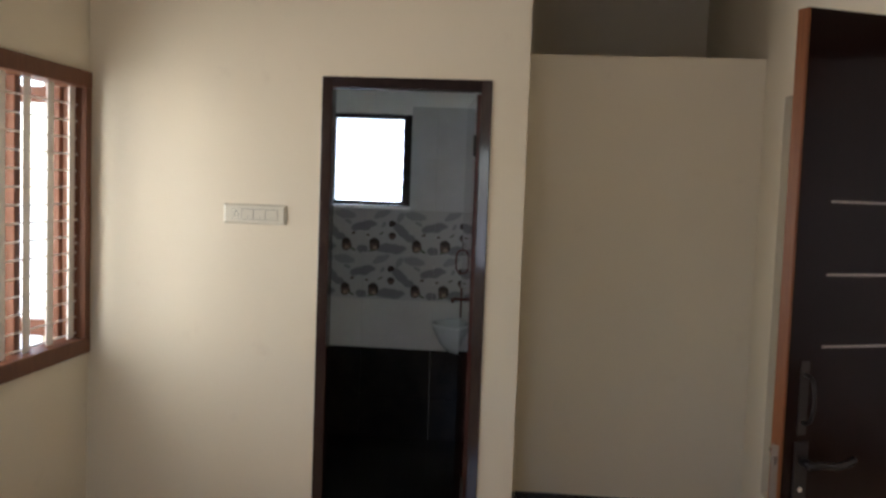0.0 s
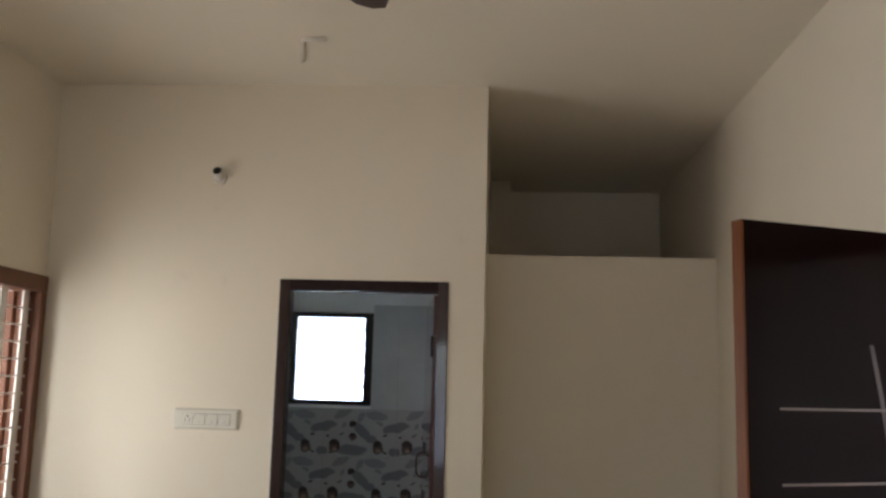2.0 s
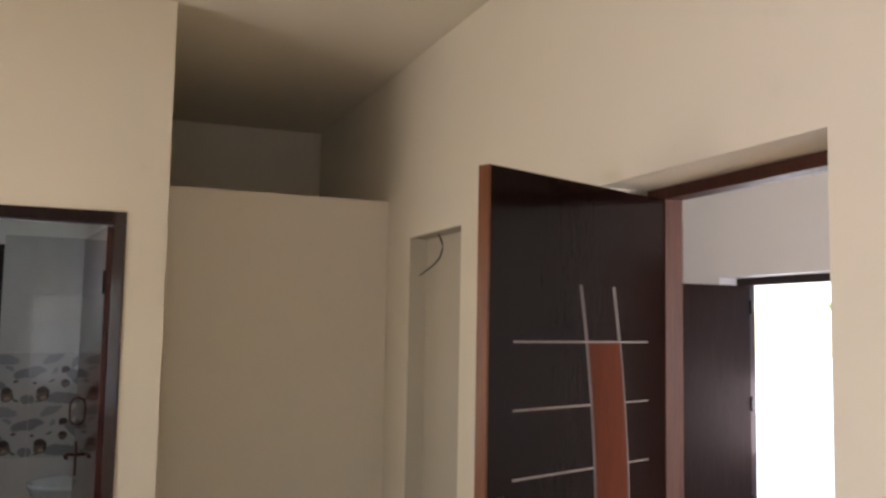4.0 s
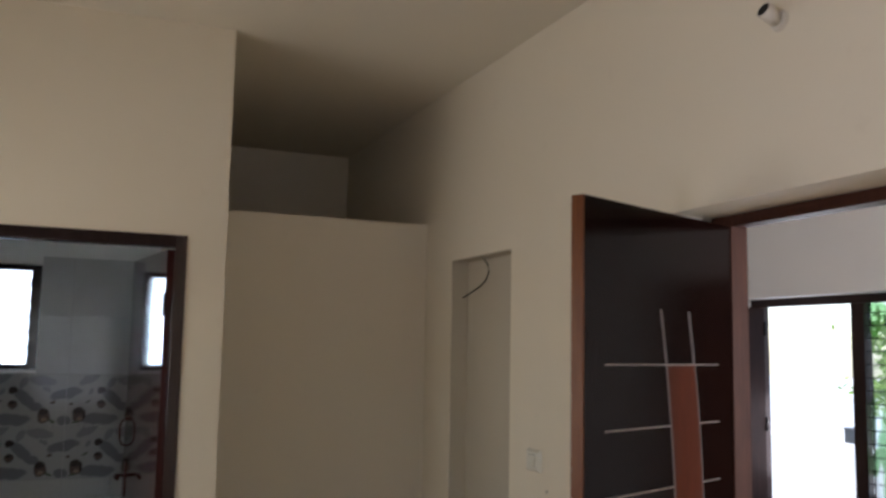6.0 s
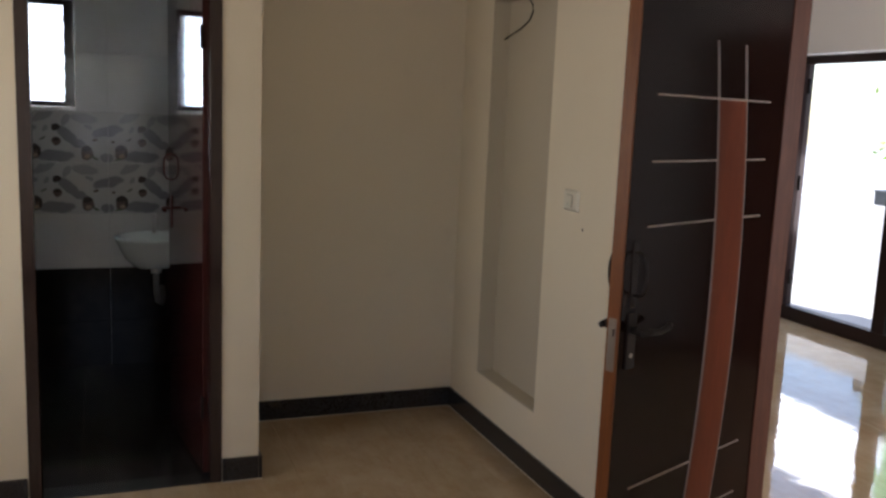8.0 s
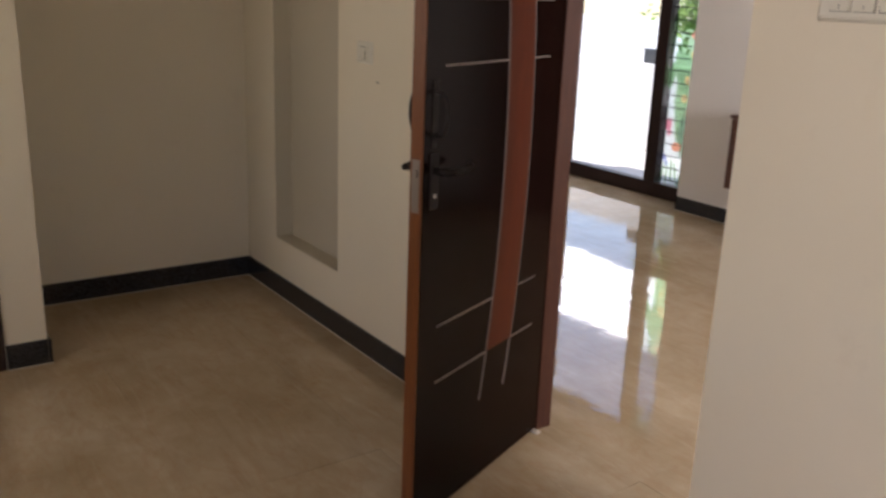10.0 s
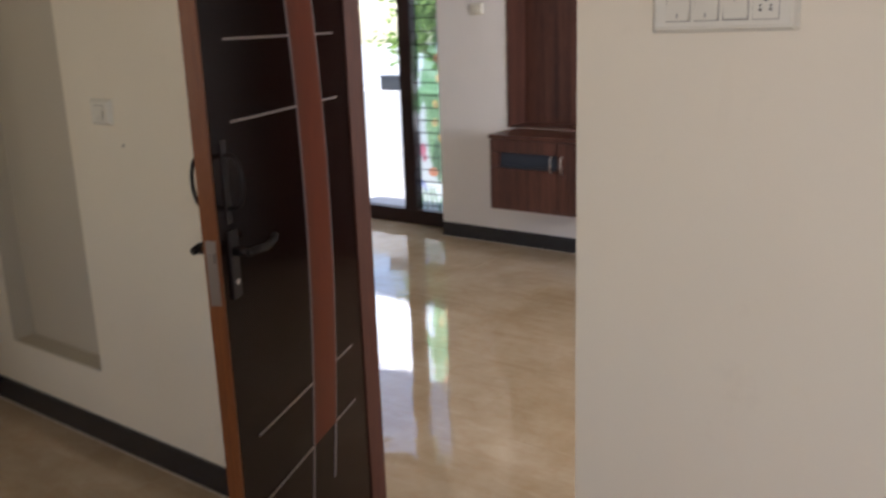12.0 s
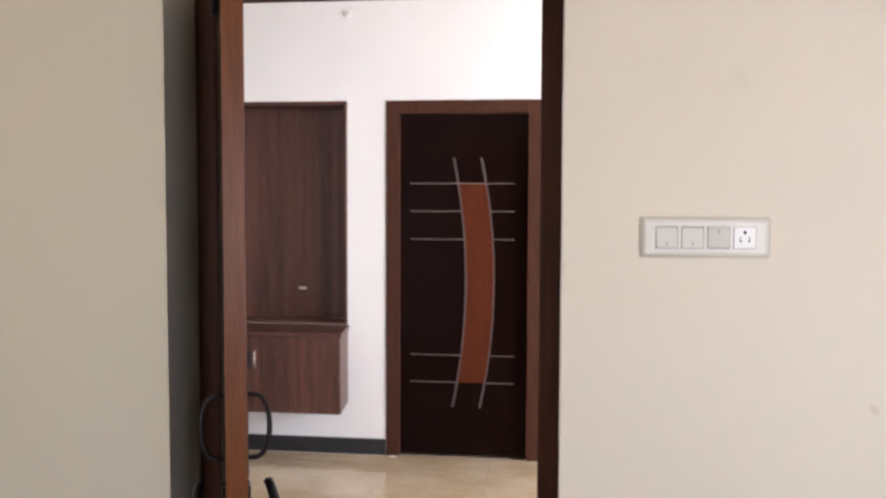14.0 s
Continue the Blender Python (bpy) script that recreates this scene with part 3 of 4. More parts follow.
part("pull_handle", tube_bm([(0.605, 0.032, 1.19), (0.605, 0.052, 1.197), (0.605, 0.062, 1.215), (0.605, 0.064, 1.25), (0.605, 0.062, 1.285), (0.605, 0.052, 1.303), (0.605, 0.032, 1.31)], 0.0045), COPPER, bath_leaf, smooth=True)

# ---- entrance: door frame, open leaf, side light with painted film ----
entry = thing("entrance_doorway", Matrix(), "dark brown wooden entrance frame with door opening and side light", "door frame")
for y0, y1 in ((2.107, 2.165), (2.485, 2.595), (3.48, 3.598)):
    block("upright", 3.42, 3.498, y0, y1, 0.108, 2.02, ENTRYWOOD, entry, bevel=0.003)
block("head", 3.42, 3.498, 2.107, 3.598, 2.02, 2.080, ENTRYWOOD, entry, bevel=0.003)
block("sill", 3.42, 3.498, 2.107, 3.598, 0.001, 0.108, ENTRYWOOD, entry, bevel=0.003)
block("glass_pane", 3.465, 3.471, 2.167, 2.483, 0.110, 2.018, PEACOCK, entry, "window pane with a painted peacock and flowers film", bevel=0)
grille = thing("side_light_grille", pose(0, 0, 0), "dark thin horizontal metal bars across the painted side light", "window grille")
for i in range(21):
    part("bar", cyl_bm(0.0035, 0.0035, 0.318, 8, pose(3.436, 2.325, 0.15 + 0.090 * i, 90, 0, 0)), BRONZE, grille)
main_leaf = thing("entrance_door_leaf", pose(3.412, 3.475, 0, 0, 0, 178.5), "dark brown entrance door swung open into the living room", "door")
part("panel", box_bm(0.0, 0.83, 0.0, 0.038, 0.112, 2.015, 0.002), ENTRYLEAF, main_leaf)
part("edge_lipping", box_bm(0.83, 0.838, 0.0, 0.038, 0.112, 2.015, 0.001), ENTRYLEAF, main_leaf)
for z in (0.35, 1.1, 1.85):
    part("hinge", cyl_bm(0.008, 0.008, 0.11, 12, pose(-0.004, 0.044, z)), BRONZE, main_leaf, smooth=True)


# ---- windows ----
def bedroom_window():
    w = thing("bedroom_window", Matrix(), "brown wooden bedroom window with white grille and open shutters", "window")
    fr = new("window_frame")
    fr.parent = w
    y0, y1, z0, z1, t = 0.052, 1.460, 0.837, 2.058, 0.070
    block("rail", -3.12, -3.006, y0, y1, z1 - t, z1, WINDOWWOOD, fr, bevel=0.004)
    block("rail", -3.12, -3.006, y0, y1, z0, z0 + t, WINDOWWOOD, fr, bevel=0.004)
    third = (y1 - y0 - 0.06) / 3
    for ya, yb in ((y0, y0 + 0.047), (y1 - 0.047, y1)):
        block("edge_stile", -3.115, -3.008, ya, yb, z0 + t, z1 - t, WINDOWWOOD, fr, bevel=0.004)
    for ya, yb in ((0.53, 0.575), (0.98, 1.025)):
        block("stile", -3.113, -3.072, ya, yb, z0 + t + 0.001, z1 - t - 0.001, WINDOWWOOD, fr, bevel=0.004)
    grid = new("grille")
    grid.parent = w
    for i in range(8):
        a = 1.385 - 0.171 * i
        block("flat_bar", -3.064, -3.057, a - 0.024, a + 0.024, z0 + t, z1 - t, WHITE_METAL, grid, "white enamelled upright flat bar", bevel=0.001)
    h0, h1 = z0 + t + 0.02, z1 - t - 0.075
    for i in range(15):
        part("rod", cyl_bm(0.0035, 0.0035, y1 - y0 - 0.09, 8, pose(-3.052, (y0 + y1) / 2, h0 + (h1 - h0) * i / 14, 90, 0, 0)), WHITE_METAL, grid)
    for i in range(3):
        sh = new("shutter")
        sh.parent = w
        sh.matrix_local = pose(-3.118, y0 + 0.012 + third * (i + 1) + 0.02, 0, 0, 0, 168 + 3 * i)
        for u0, u1, za, zb in ((0, 0.06, z0 + t, z1 - t), (0.33, 0.39, z0 + t, z1 - t), (0.06, 0.33, z0 + t, z0 + t + 0.07), (0.06, 0.33, z1 - t - 0.07, z1 - t)):
            block("shutter_rail", u0, u1, 0, 0.036, za, zb, WINDOWWOOD, sh, bevel=0.003)
        block("shutter_glass", 0.06, 0.33, 0.014, 0.018, z0 + t + 0.07, z1 - t - 0.07, sheer_glass, sh, bevel=0)
        for z in (1.32, 1.42):
            part("stay_screw", cyl_bm(0.006, 0.006, 0.006, 10, pose(-3.05, 1.411, z, 90, 0, 0)), STEEL, fr) if i == 0 else None
    return w


sheer_glass = sheer("clear_pane", lambda nt: (0.93, 0.95, 0.95), sheen=0.1)
bedroom_window()


def plain_window(x0, x1, y, bays, label, m=None):
    w = thing("plain_window", m or pose(0, y, 0), label, "window")
    for z0, z1 in ((1.98, 2.048), (0.832, 0.90)):
        block("frame_rail", x0, x1, -0.05, 0.05, z0, z1, FRAMEWOOD, w, bevel=0.003)
    for k in range(bays + 1):
        x = x0 + 0.034 + (x1 - x0 - 0.068) * k / bays
        block("frame_stile", x - 0.033, x + 0.033, -0.049, 0.049, 0.90, 1.98, FRAMEWOOD, w, bevel=0.003)
    for i in range(7):
        part("rod", cyl_bm(0.005, 0.005, x1 - x0 - 0.08, 8, pose((x0 + x1) / 2, 0.02, 1.01 + 0.14 * i, 0, 90, 0)), WHITE_METAL, w)
    return w


plain_window(-2.098, -1.202, -3.03, 2, "brown wooden window with thin white bars in the bedroom")
# unseen side window, added only to hold the near left fill
plain_window(-2.298, -1.202, 0, 2, "added unseen brown wooden window with thin white bars for fill light", pose(-3.11, 0, 0, 0, 0, 90))
# unseen window added round the living room fill lamp
plain_window(0.802, 2.698, -3.06, 4, "added unseen wide brown window with thin white bars for living fill")

louvre = thing("bathroom_window", Matrix(), "bright frosted louvre window in a dark frame in the bathroom", "window")
for x0, x1, z0, z1 in ((-2.364, -1.846, 2.033, 2.063), (-2.364, -1.846, 1.488, 1.518), (-2.364, -2.330, 1.518, 2.033), (-1.897, -1.846, 1.518, 2.033)):
    block("frame_bar", x0, x1, 3.303, 3.37, z0, z1, BATHFRAME, louvre, bevel=0.002)
for i in range(6):
    slat = part("louvre_glass", box_bm(-0.215, 0.215, -0.0025, 0.0025, -0.052, 0.052), FROST, louvre)
    slat.matrix_local = pose(-2.1135, 3.345, 1.560 + 0.0865 * i, 24, 0, 0)
    clip = part("louvre_clip", box_bm(-1.905, -1.893, 3.312, 3.338, 1.508 + 0.0865 * i, 1.550 + 0.0865 * i, 0.001), STEEL, louvre)


# ---- switch plates ----
def plate(m, width, height, modules, label):
    """A moulded plate with modules: k key, s socket. Local x to the right, z up, the wall at y = 0 and the room towards -y."""
    p = thing("switch_plate", m, label, "switch")
    bm = box_bm(-width / 2, width / 2, -0.014, -0.0005, -height / 2, height / 2)
    for v in bm.verts:
        if v.co.y < -0.005:
            v.co.x *= 1 - 0.024 / width
            v.co.z *= 1 - 0.020 / height
    bmesh.ops.bevel(bm, geom=list(bm.edges), offset=0.0025, segments=3, affect="EDGES")
    part("plate", bm, PLASTIC, p)
    n = len(modules)
    pitch = 0.053
    for i, kind in enumerate(modules):
        x = (i - (n - 1) / 2) * pitch
        # seam and module edge shadow in one dark plate, wider right and below
        part("module_gap_shade", box_bm(x - 0.0230, x + 0.0234, -0.0144, -0.009, -0.0236, 0.0230), SEAM_SHADE, p)
        if kind in "ku":
            low = -1 if kind == "k" else 1
            bm = box_bm(x - 0.0218, x + 0.0218, -0.0185, -0.010, -0.0218, 0.0218)
            for v in bm.verts:
                if v.co.y < -0.012:
                    v.co.y = -0.0215 if v.co.z * low > 0 else -0.0148
            bmesh.ops.bevel(bm, geom=list(bm.edges), offset=0.0012, segments=2, affect="EDGES")
            part("switch_key", bm, KEYPLASTIC, p)
            part("key_mark", box_bm(x - 0.0014, x + 0.0014, -0.0208, -0.012, min(low * 0.018, low * 0.009), max(low * 0.018, low * 0.009)), KEYMARK, p)
        else:
            face = part("socket_face", box_bm(x - 0.0222, x + 0.0222, -0.0165, -0.010, -0.0222, 0.0222, 0.001), KEYPLASTIC, p)
            for dx, dz, r in ((0, 0.011, 0.0036), (-0.0088, -0.0065, 0.0026), (0.0088, -0.0065, 0.0026), (-0.009, 0.0005, 0.0018), (0.009, 0.0005, 0.0018)):
                part("pin_hole", cyl_bm(r, r, 0.002, 12, pose(x + dx, -0.0162, dz, 90, 0, 0)), HOLE, face)
    return p


plate(pose(-2.280, 1.481, 1.473), 0.282, 0.090, "skkk", "ivory switch plate beside the bathroom door with three keys")
FACE_B = -90
plate(pose(0, -1.043, 1.480, 0, 0, FACE_B), 0.273, 0.090, "kkus", "ivory switch plate beside the bedroom door with keys and socket")
plate(pose(0, -1.399, 0.517, 0, 0, FACE_B), 0.250, 0.090, "sks", "low ivory plate with two sockets and one key")
plate(pose(0, 0.970, 1.228, 0, 0, FACE_B), 0.118, 0.088, "k", "small ivory switch plate near the wall niche")
plate(pose(3.25, 1.774, 1.543, 0, 0, FACE_B), 0.11, 0.075, "k", "small white switch plate on the living room wall")
vent = thing("vent_plate", pose(0, -1.070, 0.283, 0, 0, FACE_B), "small ivory slotted cover plate low on the wall", "cover plate")
part("plate", box_bm(-0.077, 0.077, -0.010, -0.0005, -0.042, 0.042, 0.003), PLASTIC, vent)
for sx in (-0.024, 0.024):
    for dz in (0.014, 0.0, -0.014):
        part("slot", box_bm(sx - 0.021, sx + 0.021, -0.0108, -0.006, dz - 0.0045 - 0.002, dz - 0.0045 + 0.001), HOLE, vent)
        part("louvre", box_bm(sx - 0.021, sx + 0.021, -0.0135, -0.009, dz - 0.0035, dz + 0.0045, 0.001), KEYPLASTIC, vent)


anchor = thing("wall_plug", pose(0, 0.877, 1.124, 0, 0, FACE_B), "tiny grey plug in the cream wall below the small switch", "wall plug")
part("plug", cyl_bm(0.0045, 0.0045, 0.003, 12, pose(0, -0.0012, 0, 90, 0, 0)), GREY_GROOVE, anchor)


def plaster_dab(x, y, sx, sy, seed):
    """A small uneven lump of white plaster left at a frame's foot."""
    bm = bmesh.new()
    bmesh.ops.create_icosphere(bm, subdivisions=2, radius=1)
    for v in bm.verts:
        k = 1 + 0.25 * noise.noise(v.co * 2.1 + Vector((seed, 0, 0)))
        v.co = Vector((v.co.x * sx * k, v.co.y * sy * k, max(v.co.z, -0.1) * 0.007 * k + 0.0012))
    d = thing("plaster_dab", pose(x, y, 0), "small white dab of dried plaster at a door frame", "plaster")
    part("lump", bm, JOINT, d, smooth=True)


plaster_dab(0.165, 0.046, 0.016, 0.022, 1.0)
plaster_dab(3.225, 0.215, 0.018, 0.030, 4.0)


# ---- lamp holders, conduit, fan ----
def lamp_holder(m, label, mouth=None):
    h = thing("lamp_holder", m, label, "lamp holder")
    part("base", cyl_bm(0.030, 0.026, 0.014, 28, pose(0, -0.0075, 0, 90, 0, 0), 0.002), HOLDER, h, smooth=False)
    tilt = pose(0, -0.012, 0, 65, 0, 0)
    part("sleeve", cyl_bm(0.0195, 0.0225, 0.050, 28, tilt @ pose(0, 0, 0.025)), HOLDER, h, smooth=True)
    part("mouth", cyl_bm(0.0180, 0.0180, 0.004, 24, tilt @ pose(0, 0, 0.0495)), mouth or HOLE, h)
    part("screw", cyl_bm(0.004, 0.004, 0.006, 10, pose(0.020, -0.018, 0.012, 90, 0, 0)), STEEL, h)
    return h


lamp_holder(pose(-2.287, 1.481, 2.505, 0, 0, 0), "white angled batten lamp holder on the bathroom wall without a bulb")
lamp_holder(pose(0, -0.355, 2.528, 0, 0, FACE_B), "white angled batten lamp holder above the bedroom door without a bulb")
rose = thing("lamp_point", pose(3.25, 0.482, 2.630, 0, 0, FACE_B), "small round white lamp point cover on the living room wall", "lamp point")
part("base", cyl_bm(0.026, 0.022, 0.010, 24, pose(0, -0.0055, 0, 90, 0, 0), 0.002), LIVING, rose)
part("boss", cyl_bm(0.010, 0.009, 0.008, 16, pose(0, -0.0145, 0, 90, 0, 0), 0.001), PLASTIC, rose)

conduit = thing("ceiling_conduit", Matrix(), "short painted L shaped conduit stub on the ceiling", "conduit")
part("pipe", tube_bm([(-1.872, 1.150, CEIL - 0.008), (-1.846, 1.035, CEIL - 0.008), (-1.826, 0.940, CEIL - 0.008), (-1.812, 0.922, CEIL - 0.008), (-1.735, 0.928, CEIL - 0.008)], 0.0105), PVC, conduit, smooth=True)

fan = thing("ceiling_fan", pose(-1.43, -0.632, CEIL), "dark brown three-bladed ceiling fan at rest", "fan")
part("canopy", cyl_bm(0.035, 0.062, 0.06, 28, pose(0, 0, -0.031), 0.004), FANWOOD, fan, smooth=False)
part("rod", cyl_bm(0.011, 0.011, 0.20, 16, pose(0, 0, -0.15)), FANWOOD, fan, smooth=True)
part("motor", cyl_bm(0.095, 0.075, 0.085, 32, pose(0, 0, -0.275), 0.012), FANWOOD, fan)
for k in range(3):
    turn = pose(0, 0, -0.290, 0, 0, 90 + 120 * k)
    arm = part("blade_arm", box_bm(0.07, 0.19, -0.018, 0.018, -0.004, 0.004, 0.002), FANWOOD, fan)
    arm.matrix_local = turn
    outline = [(0.15, -0.050), (0.35, -0.062), (0.55, -0.066), (0.605, -0.050), (0.625, -0.012), (0.612, 0.03), (0.58, 0.050), (0.35, 0.055), (0.15, 0.045)]
    blade = part("blade", prism_bm(outline, -0.002, 0.002), FANWOOD, fan)
    blade.matrix_local = turn @ pose(0, 0, 0, 9, 0, 0)

wire = thing("loose_wire", pose(0, 0, -0.04), "loose curled black wire hanging from the top of the wall niche", "wire")
part("wire", tube_bm([(0.050, 1.57, 2.108), (0.035, 1.52, 2.09), (0.028, 1.47, 2.06), (0.028, 1.465, 2.03), (0.030, 1.50, 1.995), (0.035, 1.58, 1.97), (0.035, 1.67, 1.95), (0.035, 1.755, 1.93)], 0.0035, 8), HOLE, wire, smooth=True)

# ---- TV unit ----
tv = thing("wall_panelling", Matrix(), "dark walnut laminate wall panel lining a shallow niche", "wall panel")
block("back_board", 3.44, 3.459, 0.492, 1.548, 0.789, 2.118, WALNUT, tv, bevel=0.001)
block("side_board", 3.244, 3.44, 1.530, 1.548, 0.789, 2.118, WALNUT, tv)
block("side_board", 3.244, 3.44, 0.492, 0.510, 0.789, 2.118, WALNUT, tv)
block("bottom_board", 3.251, 3.44, 0.510, 1.530, 0.7875, 0.798, WALNUT, tv)
block("top_board", 3.244, 3.44, 0.510, 1.530, 2.098, 2.118, WALNUT, tv)
block("socket_cover", 3.434, 3.4405, 0.795, 0.842, 0.975, 0.993, KEYPLASTIC, tv, "small white sticker plate", bevel=0.001)

CAB_OUT = [(3.2495, 1.487), (2.903, 1.470), (2.903, 0.446), (3.2495, 0.478)]
cab = thing("tv_cabinet", Matrix(), "dark walnut wall-hung TV cabinet with two doors and steel handles", "cabinet")
CAB = [(3.2490, 1.477), (2.924, 1.460), (2.924, 0.456), (3.2490, 0.488)]
part("carcass", prism_bm(CAB, 0.322, 0.763), WALNUT, cab)
part("top", prism_bm(CAB_OUT, 0.764, 0.786), WALNUT, cab)
door_a = block("cabinet_door", 2.906, 2.923, 0.984, 1.458, 0.324, 0.585, WALNUT, cab)
block("slot_trim", 2.906, 2.923, 0.984, 1.458, 0.680, 0.760, WALNUT, cab)
block("slot_side", 2.906, 2.923, 1.392, 1.458, 0.587, 0.678, WALNUT, cab)
block("shelf_back", 2.920, 2.9235, 0.986, 1.390, 0.587, 0.678, BLUEPLATE, cab, "bluish dark open shelf slot")
block("shelf_lip", 2.910, 2.9195, 0.986, 1.390, 0.587, 0.602, BLUEPLATE, cab)
door_b = block("cabinet_door", 2.906, 2.923, 0.459, 0.980, 0.324, 0.760, WALNUT, cab)
for y, d in ((1.017, door_a), (0.946, door_b)):
    part("handle", tube_bm([(2.906, y, 0.580), (2.888, y, 0.585), (2.884, y, 0.628), (2.888, y, 0.670), (2.906, y, 0.675)], 0.0055), STEEL, d, "curved steel bow handle", smooth=True)

# ---- bathroom basin ----
basin = thing("wash_basin", pose(-1.440, 3.285, -0.04), "white ceramic wall-hung wash basin on the tiled bathroom wall", "wash basin")


def basin_bm():
    bm, rings = bmesh.new(), []
    prof = [(0.06, 0.655), (0.12, 0.665), (0.165, 0.71), (0.195, 0.77), (0.215, 0.815), (0.222, 0.830), (0.212, 0.836), (0.195, 0.828), (0.17, 0.78), (0.12, 0.735), (0.03, 0.72)]
    for r, z in prof:
        rings.append([bm.verts.new((r * math.cos(a), max(-0.20 - r * 0.95 * math.sin(a), -0.42), z)) for a in (2 * math.pi * k / 36 for k in range(36))])
    for ring in rings:
        for v in ring:
            v.co.y = min(v.co.y, -0.012)
    for r, s in zip(rings, rings[1:]):
        for k in range(36):
            bm.faces.new((r[k], r[(k + 1) % 36], s[(k + 1) % 36], s[k]))
    bm.faces.new(rings[0])
    bm.faces.new(rings[-1])
    return bm


part("bowl", basin_bm(), CERAMIC, basin, smooth=True)
tap = part("tap", cyl_bm(0.012, 0.012, 0.09, 16, pose(0.0, -0.05, 0.875)), STEEL, basin, smooth=True)
part("spout", tube_bm([(0, -0.05, 0.905), (0, -0.10, 0.915), (0, -0.15, 0.90)], 0.008), STEEL, tap, smooth=True)
part("tap_knob", cyl_bm(0.018, 0.014, 0.02, 16, pose(0.0, -0.05, 0.93)), STEEL, tap, smooth=True)
trap = part("waste_trap", tube_bm([(0, -0.20, 0.66), (0, -0.20, 0.52), (0.01, -0.19, 0.46), (0.03, -0.16, 0.44), (0.04, -0.12, 0.47), (0.04, -0.08, 0.50), (0.04, -0.015, 0.50)], 0.018), DIMPVC, basin, "white plastic waste pipe", smooth=True)
part("waste_collar", cyl_bm(0.030, 0.026, 0.03, 20, pose(0, -0.20, 0.64)), STEEL, trap)

# ---- porch and what stands outside ----
struct(block("porch_floor", 3.50, 5.35, 0.6, 9.0, -0.32, -0.02, CONCRETE, bevel=0))
struct(block("parapet", 5.0, 5.15, 0.6, 9.0, -0.02, 0.84, OUTER, bevel=0.01))
stone = thing("door_stop_block", pose(3.60, 3.20, -0.02), "small pinkish brown block on the porch floor by the threshold", "stone")
bm = bmesh.new()
bmesh.ops.create_icosphere(bm, subdivisions=3, radius=1)
for v in bm.verts:
    n = noise.noise(v.co * 1.7)
    v.co = Vector((max(-0.8, min(0.8, v.co.x)) * 0.06, max(-0.8, min(0.8, v.co.y)) * 0.10, max(-0.8, min(0.8, v.co.z)) * 0.055 + 0.044)) * (1 + 0.10 * n)
part("block", bm, paint("pink_stone", (0.34, 0.20, 0.17), (0.2, 0.12, 0.1), 0.8), stone)
box = thing("meter_box", pose(5.075, 4.05, 0.84), "dark grey small box standing on the white parapet", "box")
part("case", box_bm(-0.06, 0.06, -0.13, 0.13, 0, 0.13, 0.008), material("dark_grey_plastic", (0.05, 0.055, 0.06), 0.5)[0], box)
part("lid", box_bm(-0.066, 0.066, -0.136, 0.136, 0.125, 0.142, 0.004), material("grey_lid", (0.08, 0.085, 0.09), 0.5)[0], box)

LEAFMAT, lnt, lb = material("green_leaves", (0.05, 0.11, 0.03), 0.5)
lnt.links.new(ramp(lnt, noise_of(lnt, coords(lnt), 3, 3), [(0.35, (0.03, 0.08, 0.02)), (0.65, (0.09, 0.16, 0.045))]), lb.inputs["Base Color"])
leaf_glow = lnt.nodes.new("ShaderNodeBsdfTranslucent")
leaf_glow.inputs[0].default_value = (0.30, 0.42, 0.12, 1)
leaf_mix = lnt.nodes.new("ShaderNodeMixShader")
leaf_mix.inputs[0].default_value = 0.6
lnt.links.new(lb.outputs[0], leaf_mix.inputs[1])
lnt.links.new(leaf_glow.outputs[0], leaf_mix.inputs[2])
lnt.links.new(leaf_mix.outputs[0], lnt.nodes["Material Output"].inputs["Surface"])
BARK = wood("bark", (0.16, 0.11, 0.07), (0.07, 0.05, 0.035), 0.85, (8, 8, 2))


def small_tree(x, y, height, spread, label, seed):
    rnd = random.Random(seed)
    t = thing("small_tree", pose(x, y, -0.32), label, "tree")
    trunk = part("trunk", tube_bm([(0, 0, 0), (0.03, 0.02, height * 0.3), (-0.02, 0.04, height * 0.6), (0.02, 0, height * 0.85)], 0.05, 10), BARK, t, smooth=True)
    tips = []
    for i in range(7):
        a, z = i * 2.4 + rnd.random(), height * (0.45 + 0.06 * i)
        tip = (spread * 0.6 * math.cos(a), spread * 0.6 * math.sin(a), z + 0.35)
        tips.append(tip)
        part("limb", tube_bm([(0, 0.02, z), (tip[0] * 0.5, tip[1] * 0.5, z + 0.22), tip], 0.018, 7), BARK, t)
    tips.append((0, 0, height))
    bm = bmesh.new()
    for i in range(2400):
        c = Vector(rnd.choice(tips)) + Vector((rnd.gauss(0, 0.22), rnd.gauss(0, 0.22), rnd.gauss(0, 0.18))) * spread
        m = Matrix.Translation(c) @ Euler((rnd.random() * 6, rnd.random() * 6, rnd.random() * 6)).to_matrix().to_4x4()
        s = rnd.uniform(0.035, 0.07)
        q = [m @ Vector(p) for p in ((0, -s, 0), (s * 0.45, 0, s * 0.12), (0, s, 0), (-s * 0.45, 0, s * 0.12))]
        bm.faces.new([bm.verts.new(p) for p in q])
    part("crown", bm, LEAFMAT, t)
    return t


small_tree(7.4, 5.15, 2.3, 0.75, "leafy green garden tree beyond the white parapet", 4)


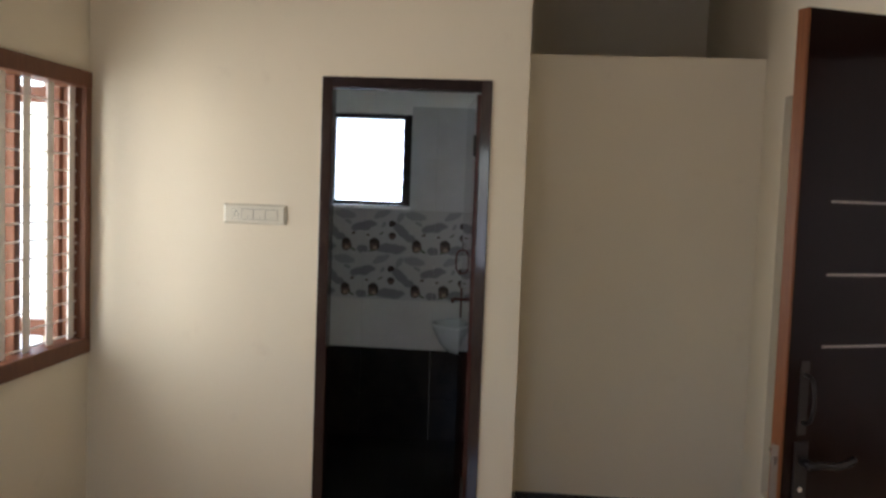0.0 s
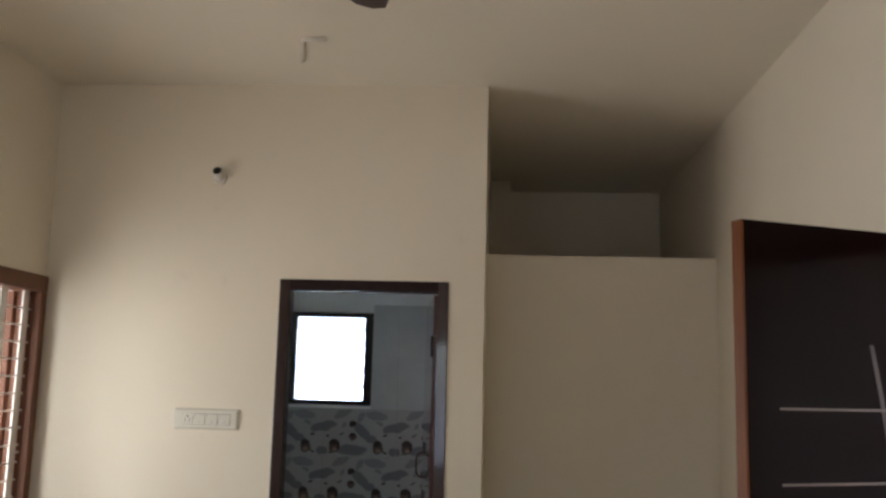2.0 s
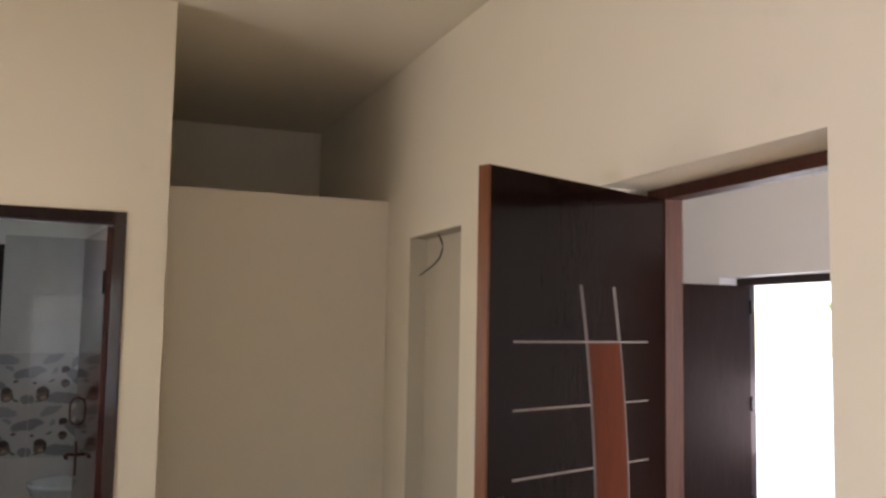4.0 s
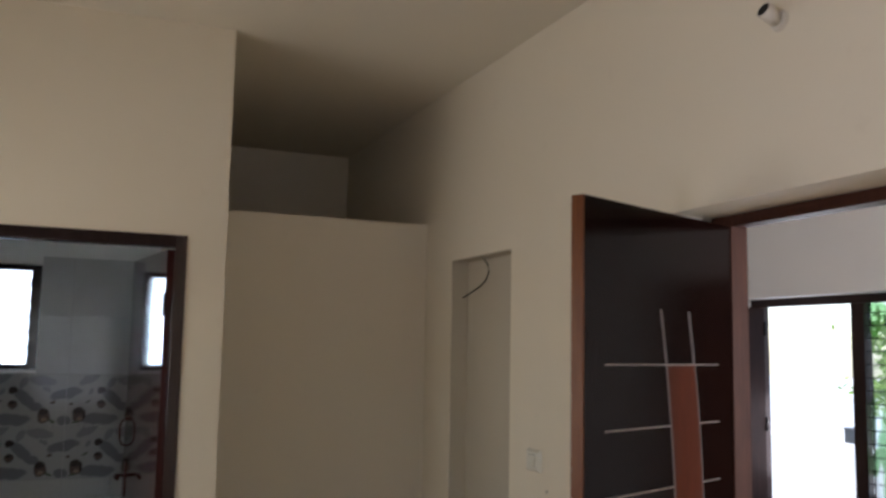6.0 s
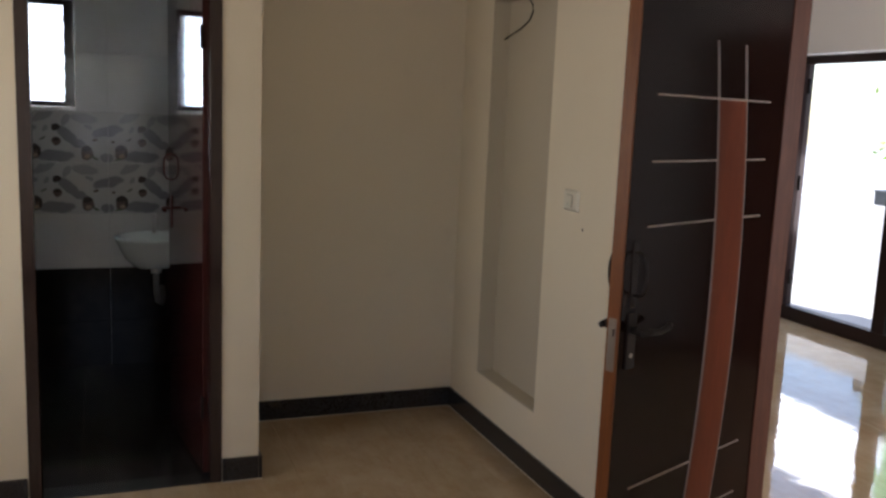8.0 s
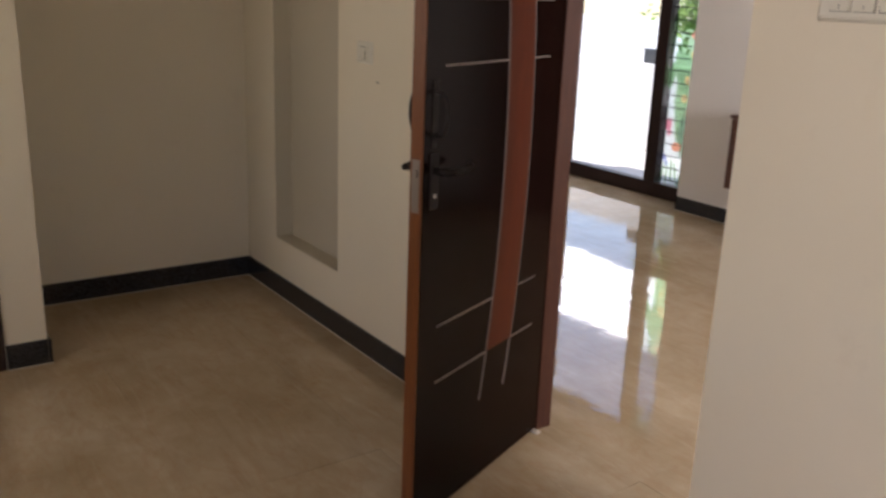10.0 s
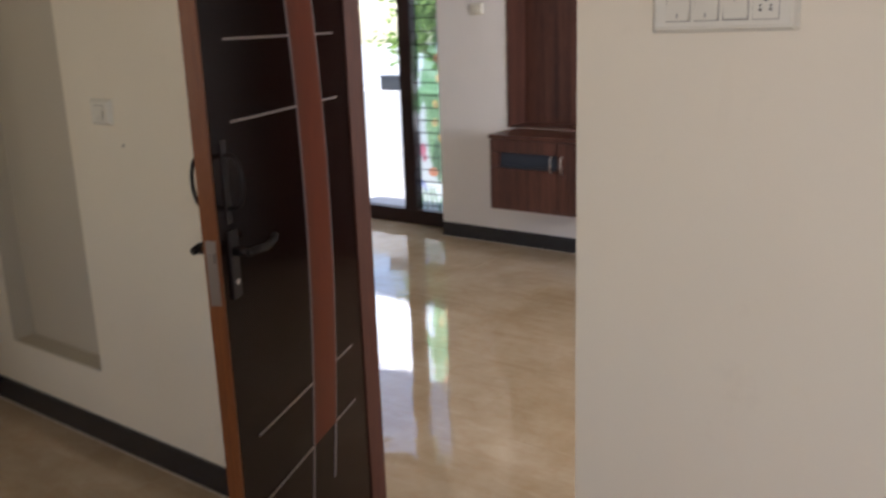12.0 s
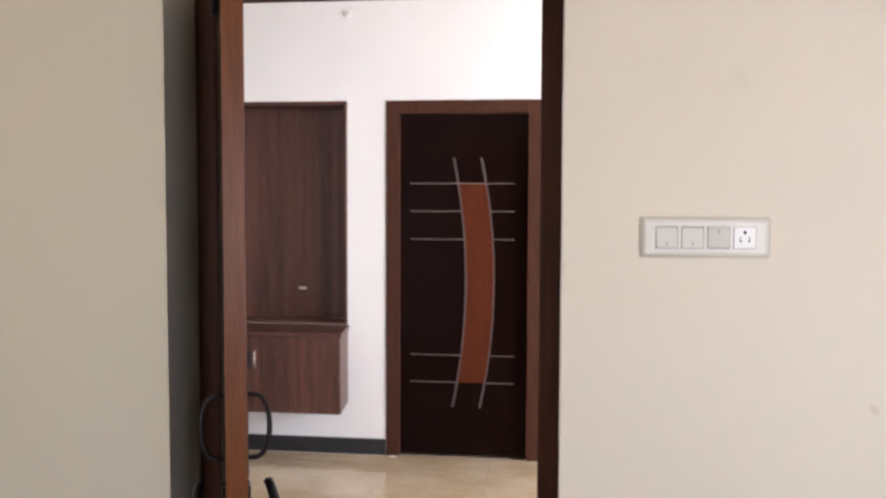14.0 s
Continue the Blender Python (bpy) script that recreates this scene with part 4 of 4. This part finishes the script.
# ---- tiles ----
def tile_mesh(name, w, h, t, mat, chamfer=0.0006):
    """A tile in the x, z plane with its face at y = 0 towards -y."""
    bm = box_bm(-w / 2, w / 2, 0, t, -h / 2, h / 2)
    for v in bm.verts:
        if v.co.y < t / 2:
            v.co.x -= math.copysign(chamfer, v.co.x)
            v.co.z -= math.copysign(chamfer, v.co.z)
    for v in bm.verts:
        if v.co.y < t / 2:
            v.co.y = 0
    me = bpy.data.meshes.new(name)
    bmesh.ops.recalc_face_normals(bm, faces=bm.faces)
    bm.to_mesh(me)
    bm.free()
    me.materials.append(mat)
    return me


ROWS = [(0.0, BLACKTILE), (0.27, BLACKTILE), (0.58, WHITETILE), (0.894, PRINTTILE), (1.180, PRINTTILE), (1.467, GREYTILE), (1.79, GREYTILE)]
TOPS = [0.27, 0.58, 0.894, 1.180, 1.467, 1.79, 2.115]
tile_cache = {}


def wall_tiles(parent, a0, a1, place, hole=None):
    """Rows of tiles; place(u, z) gives the pose of a tile whose middle is there."""
    cuts = [a0]
    while cuts[-1] < a1 - 0.02:
        cuts.append(min(cuts[-1] + 0.45, a1))
    for (z0, mat), z1 in zip(ROWS, TOPS):
        for u0, u1 in zip(cuts, cuts[1:]):
            spans = [(u0, u1)]
            if hole and z0 + 0.02 < hole[3] and z1 - 0.02 > hole[2]:
                spans = [(max(u0, p), min(u1, q)) for p, q in ((-99, hole[0]), (hole[1], 99))]
            for p, q in spans:
                if q - p < 0.02:
                    continue
                top = z1
                key = (round(q - p, 3), round(top - z0, 3), mat.name)
                if key not in tile_cache:
                    tile_cache[key] = tile_mesh("wall_tile", q - p - 0.0008, top - z0 - 0.0008, 0.008, mat)
                o = new("wall_tile", tile_cache[key])
                o.parent = parent
                o.matrix_local = place((p + q) / 2, (z0 + top) / 2)


wall_tiles(wall_bath_far, -3.03, -1.22, lambda u, z: pose(u, 3.2915, z), (-2.365, -1.845, 1.467, 2.065))
wall_tiles(wall_partition, 1.60, 3.29, lambda u, z: pose(-1.2285, u, z, 0, 0, -90))
wall_tiles(wall_left, 1.60, 3.29, lambda u, z: pose(-3.0215, u, z, 0, 0, 90))


tilt = random.Random(11)


def floor_tiles(parent, rect, size, ox, oy, mat, top, name="floor_tile"):
    x0, x1, y0, y1 = rect
    xs = [x0] + [ox + size * k for k in range(-40, 40) if x0 + 0.01 < ox + size * k < x1 - 0.01] + [x1]
    ys = [y0] + [oy + size * k for k in range(-40, 40) if y0 + 0.01 < oy + size * k < y1 - 0.01] + [y1]
    for p, q in zip(xs, xs[1:]):
        for r, s in zip(ys, ys[1:]):
            key = (round(q - p, 3), round(s - r, 3), mat.name)
            if key not in tile_cache:
                tile_cache[key] = tile_mesh(name, q - p - 0.0004, s - r - 0.0004, 0.009, mat, 0.0002)
            o = new(name, tile_cache[key])
            o.parent = parent
            o.matrix_local = pose((p + q) / 2, (r + s) / 2, top, -90 + tilt.uniform(-0.1, 0.1), tilt.uniform(-0.1, 0.1), 0)


for rect in ((-3.03, 0, -2.95, 1.481), (-1.127, 0, 1.481, 2.155), (0, 0.24, -0.746, 0.146), (0.24, 3.25, -3.0, 6.0), (3.25, 3.50, 2.105, 3.60)):
    floor_tiles(floor, rect, 0.6, 0.24, 0.22, MARBLE, 0.0)
floor_tiles(floor, (-3.03, -1.22, 1.60, 3.30), 0.3, -1.22, 1.60, BLACKTILE, 0.0, "bath_floor_tile")
floor_tiles(floor, (-2.0, -1.277, 1.481, 1.60), 1.0, 0, 0, GRANITE, 0.0, "threshold_stone")
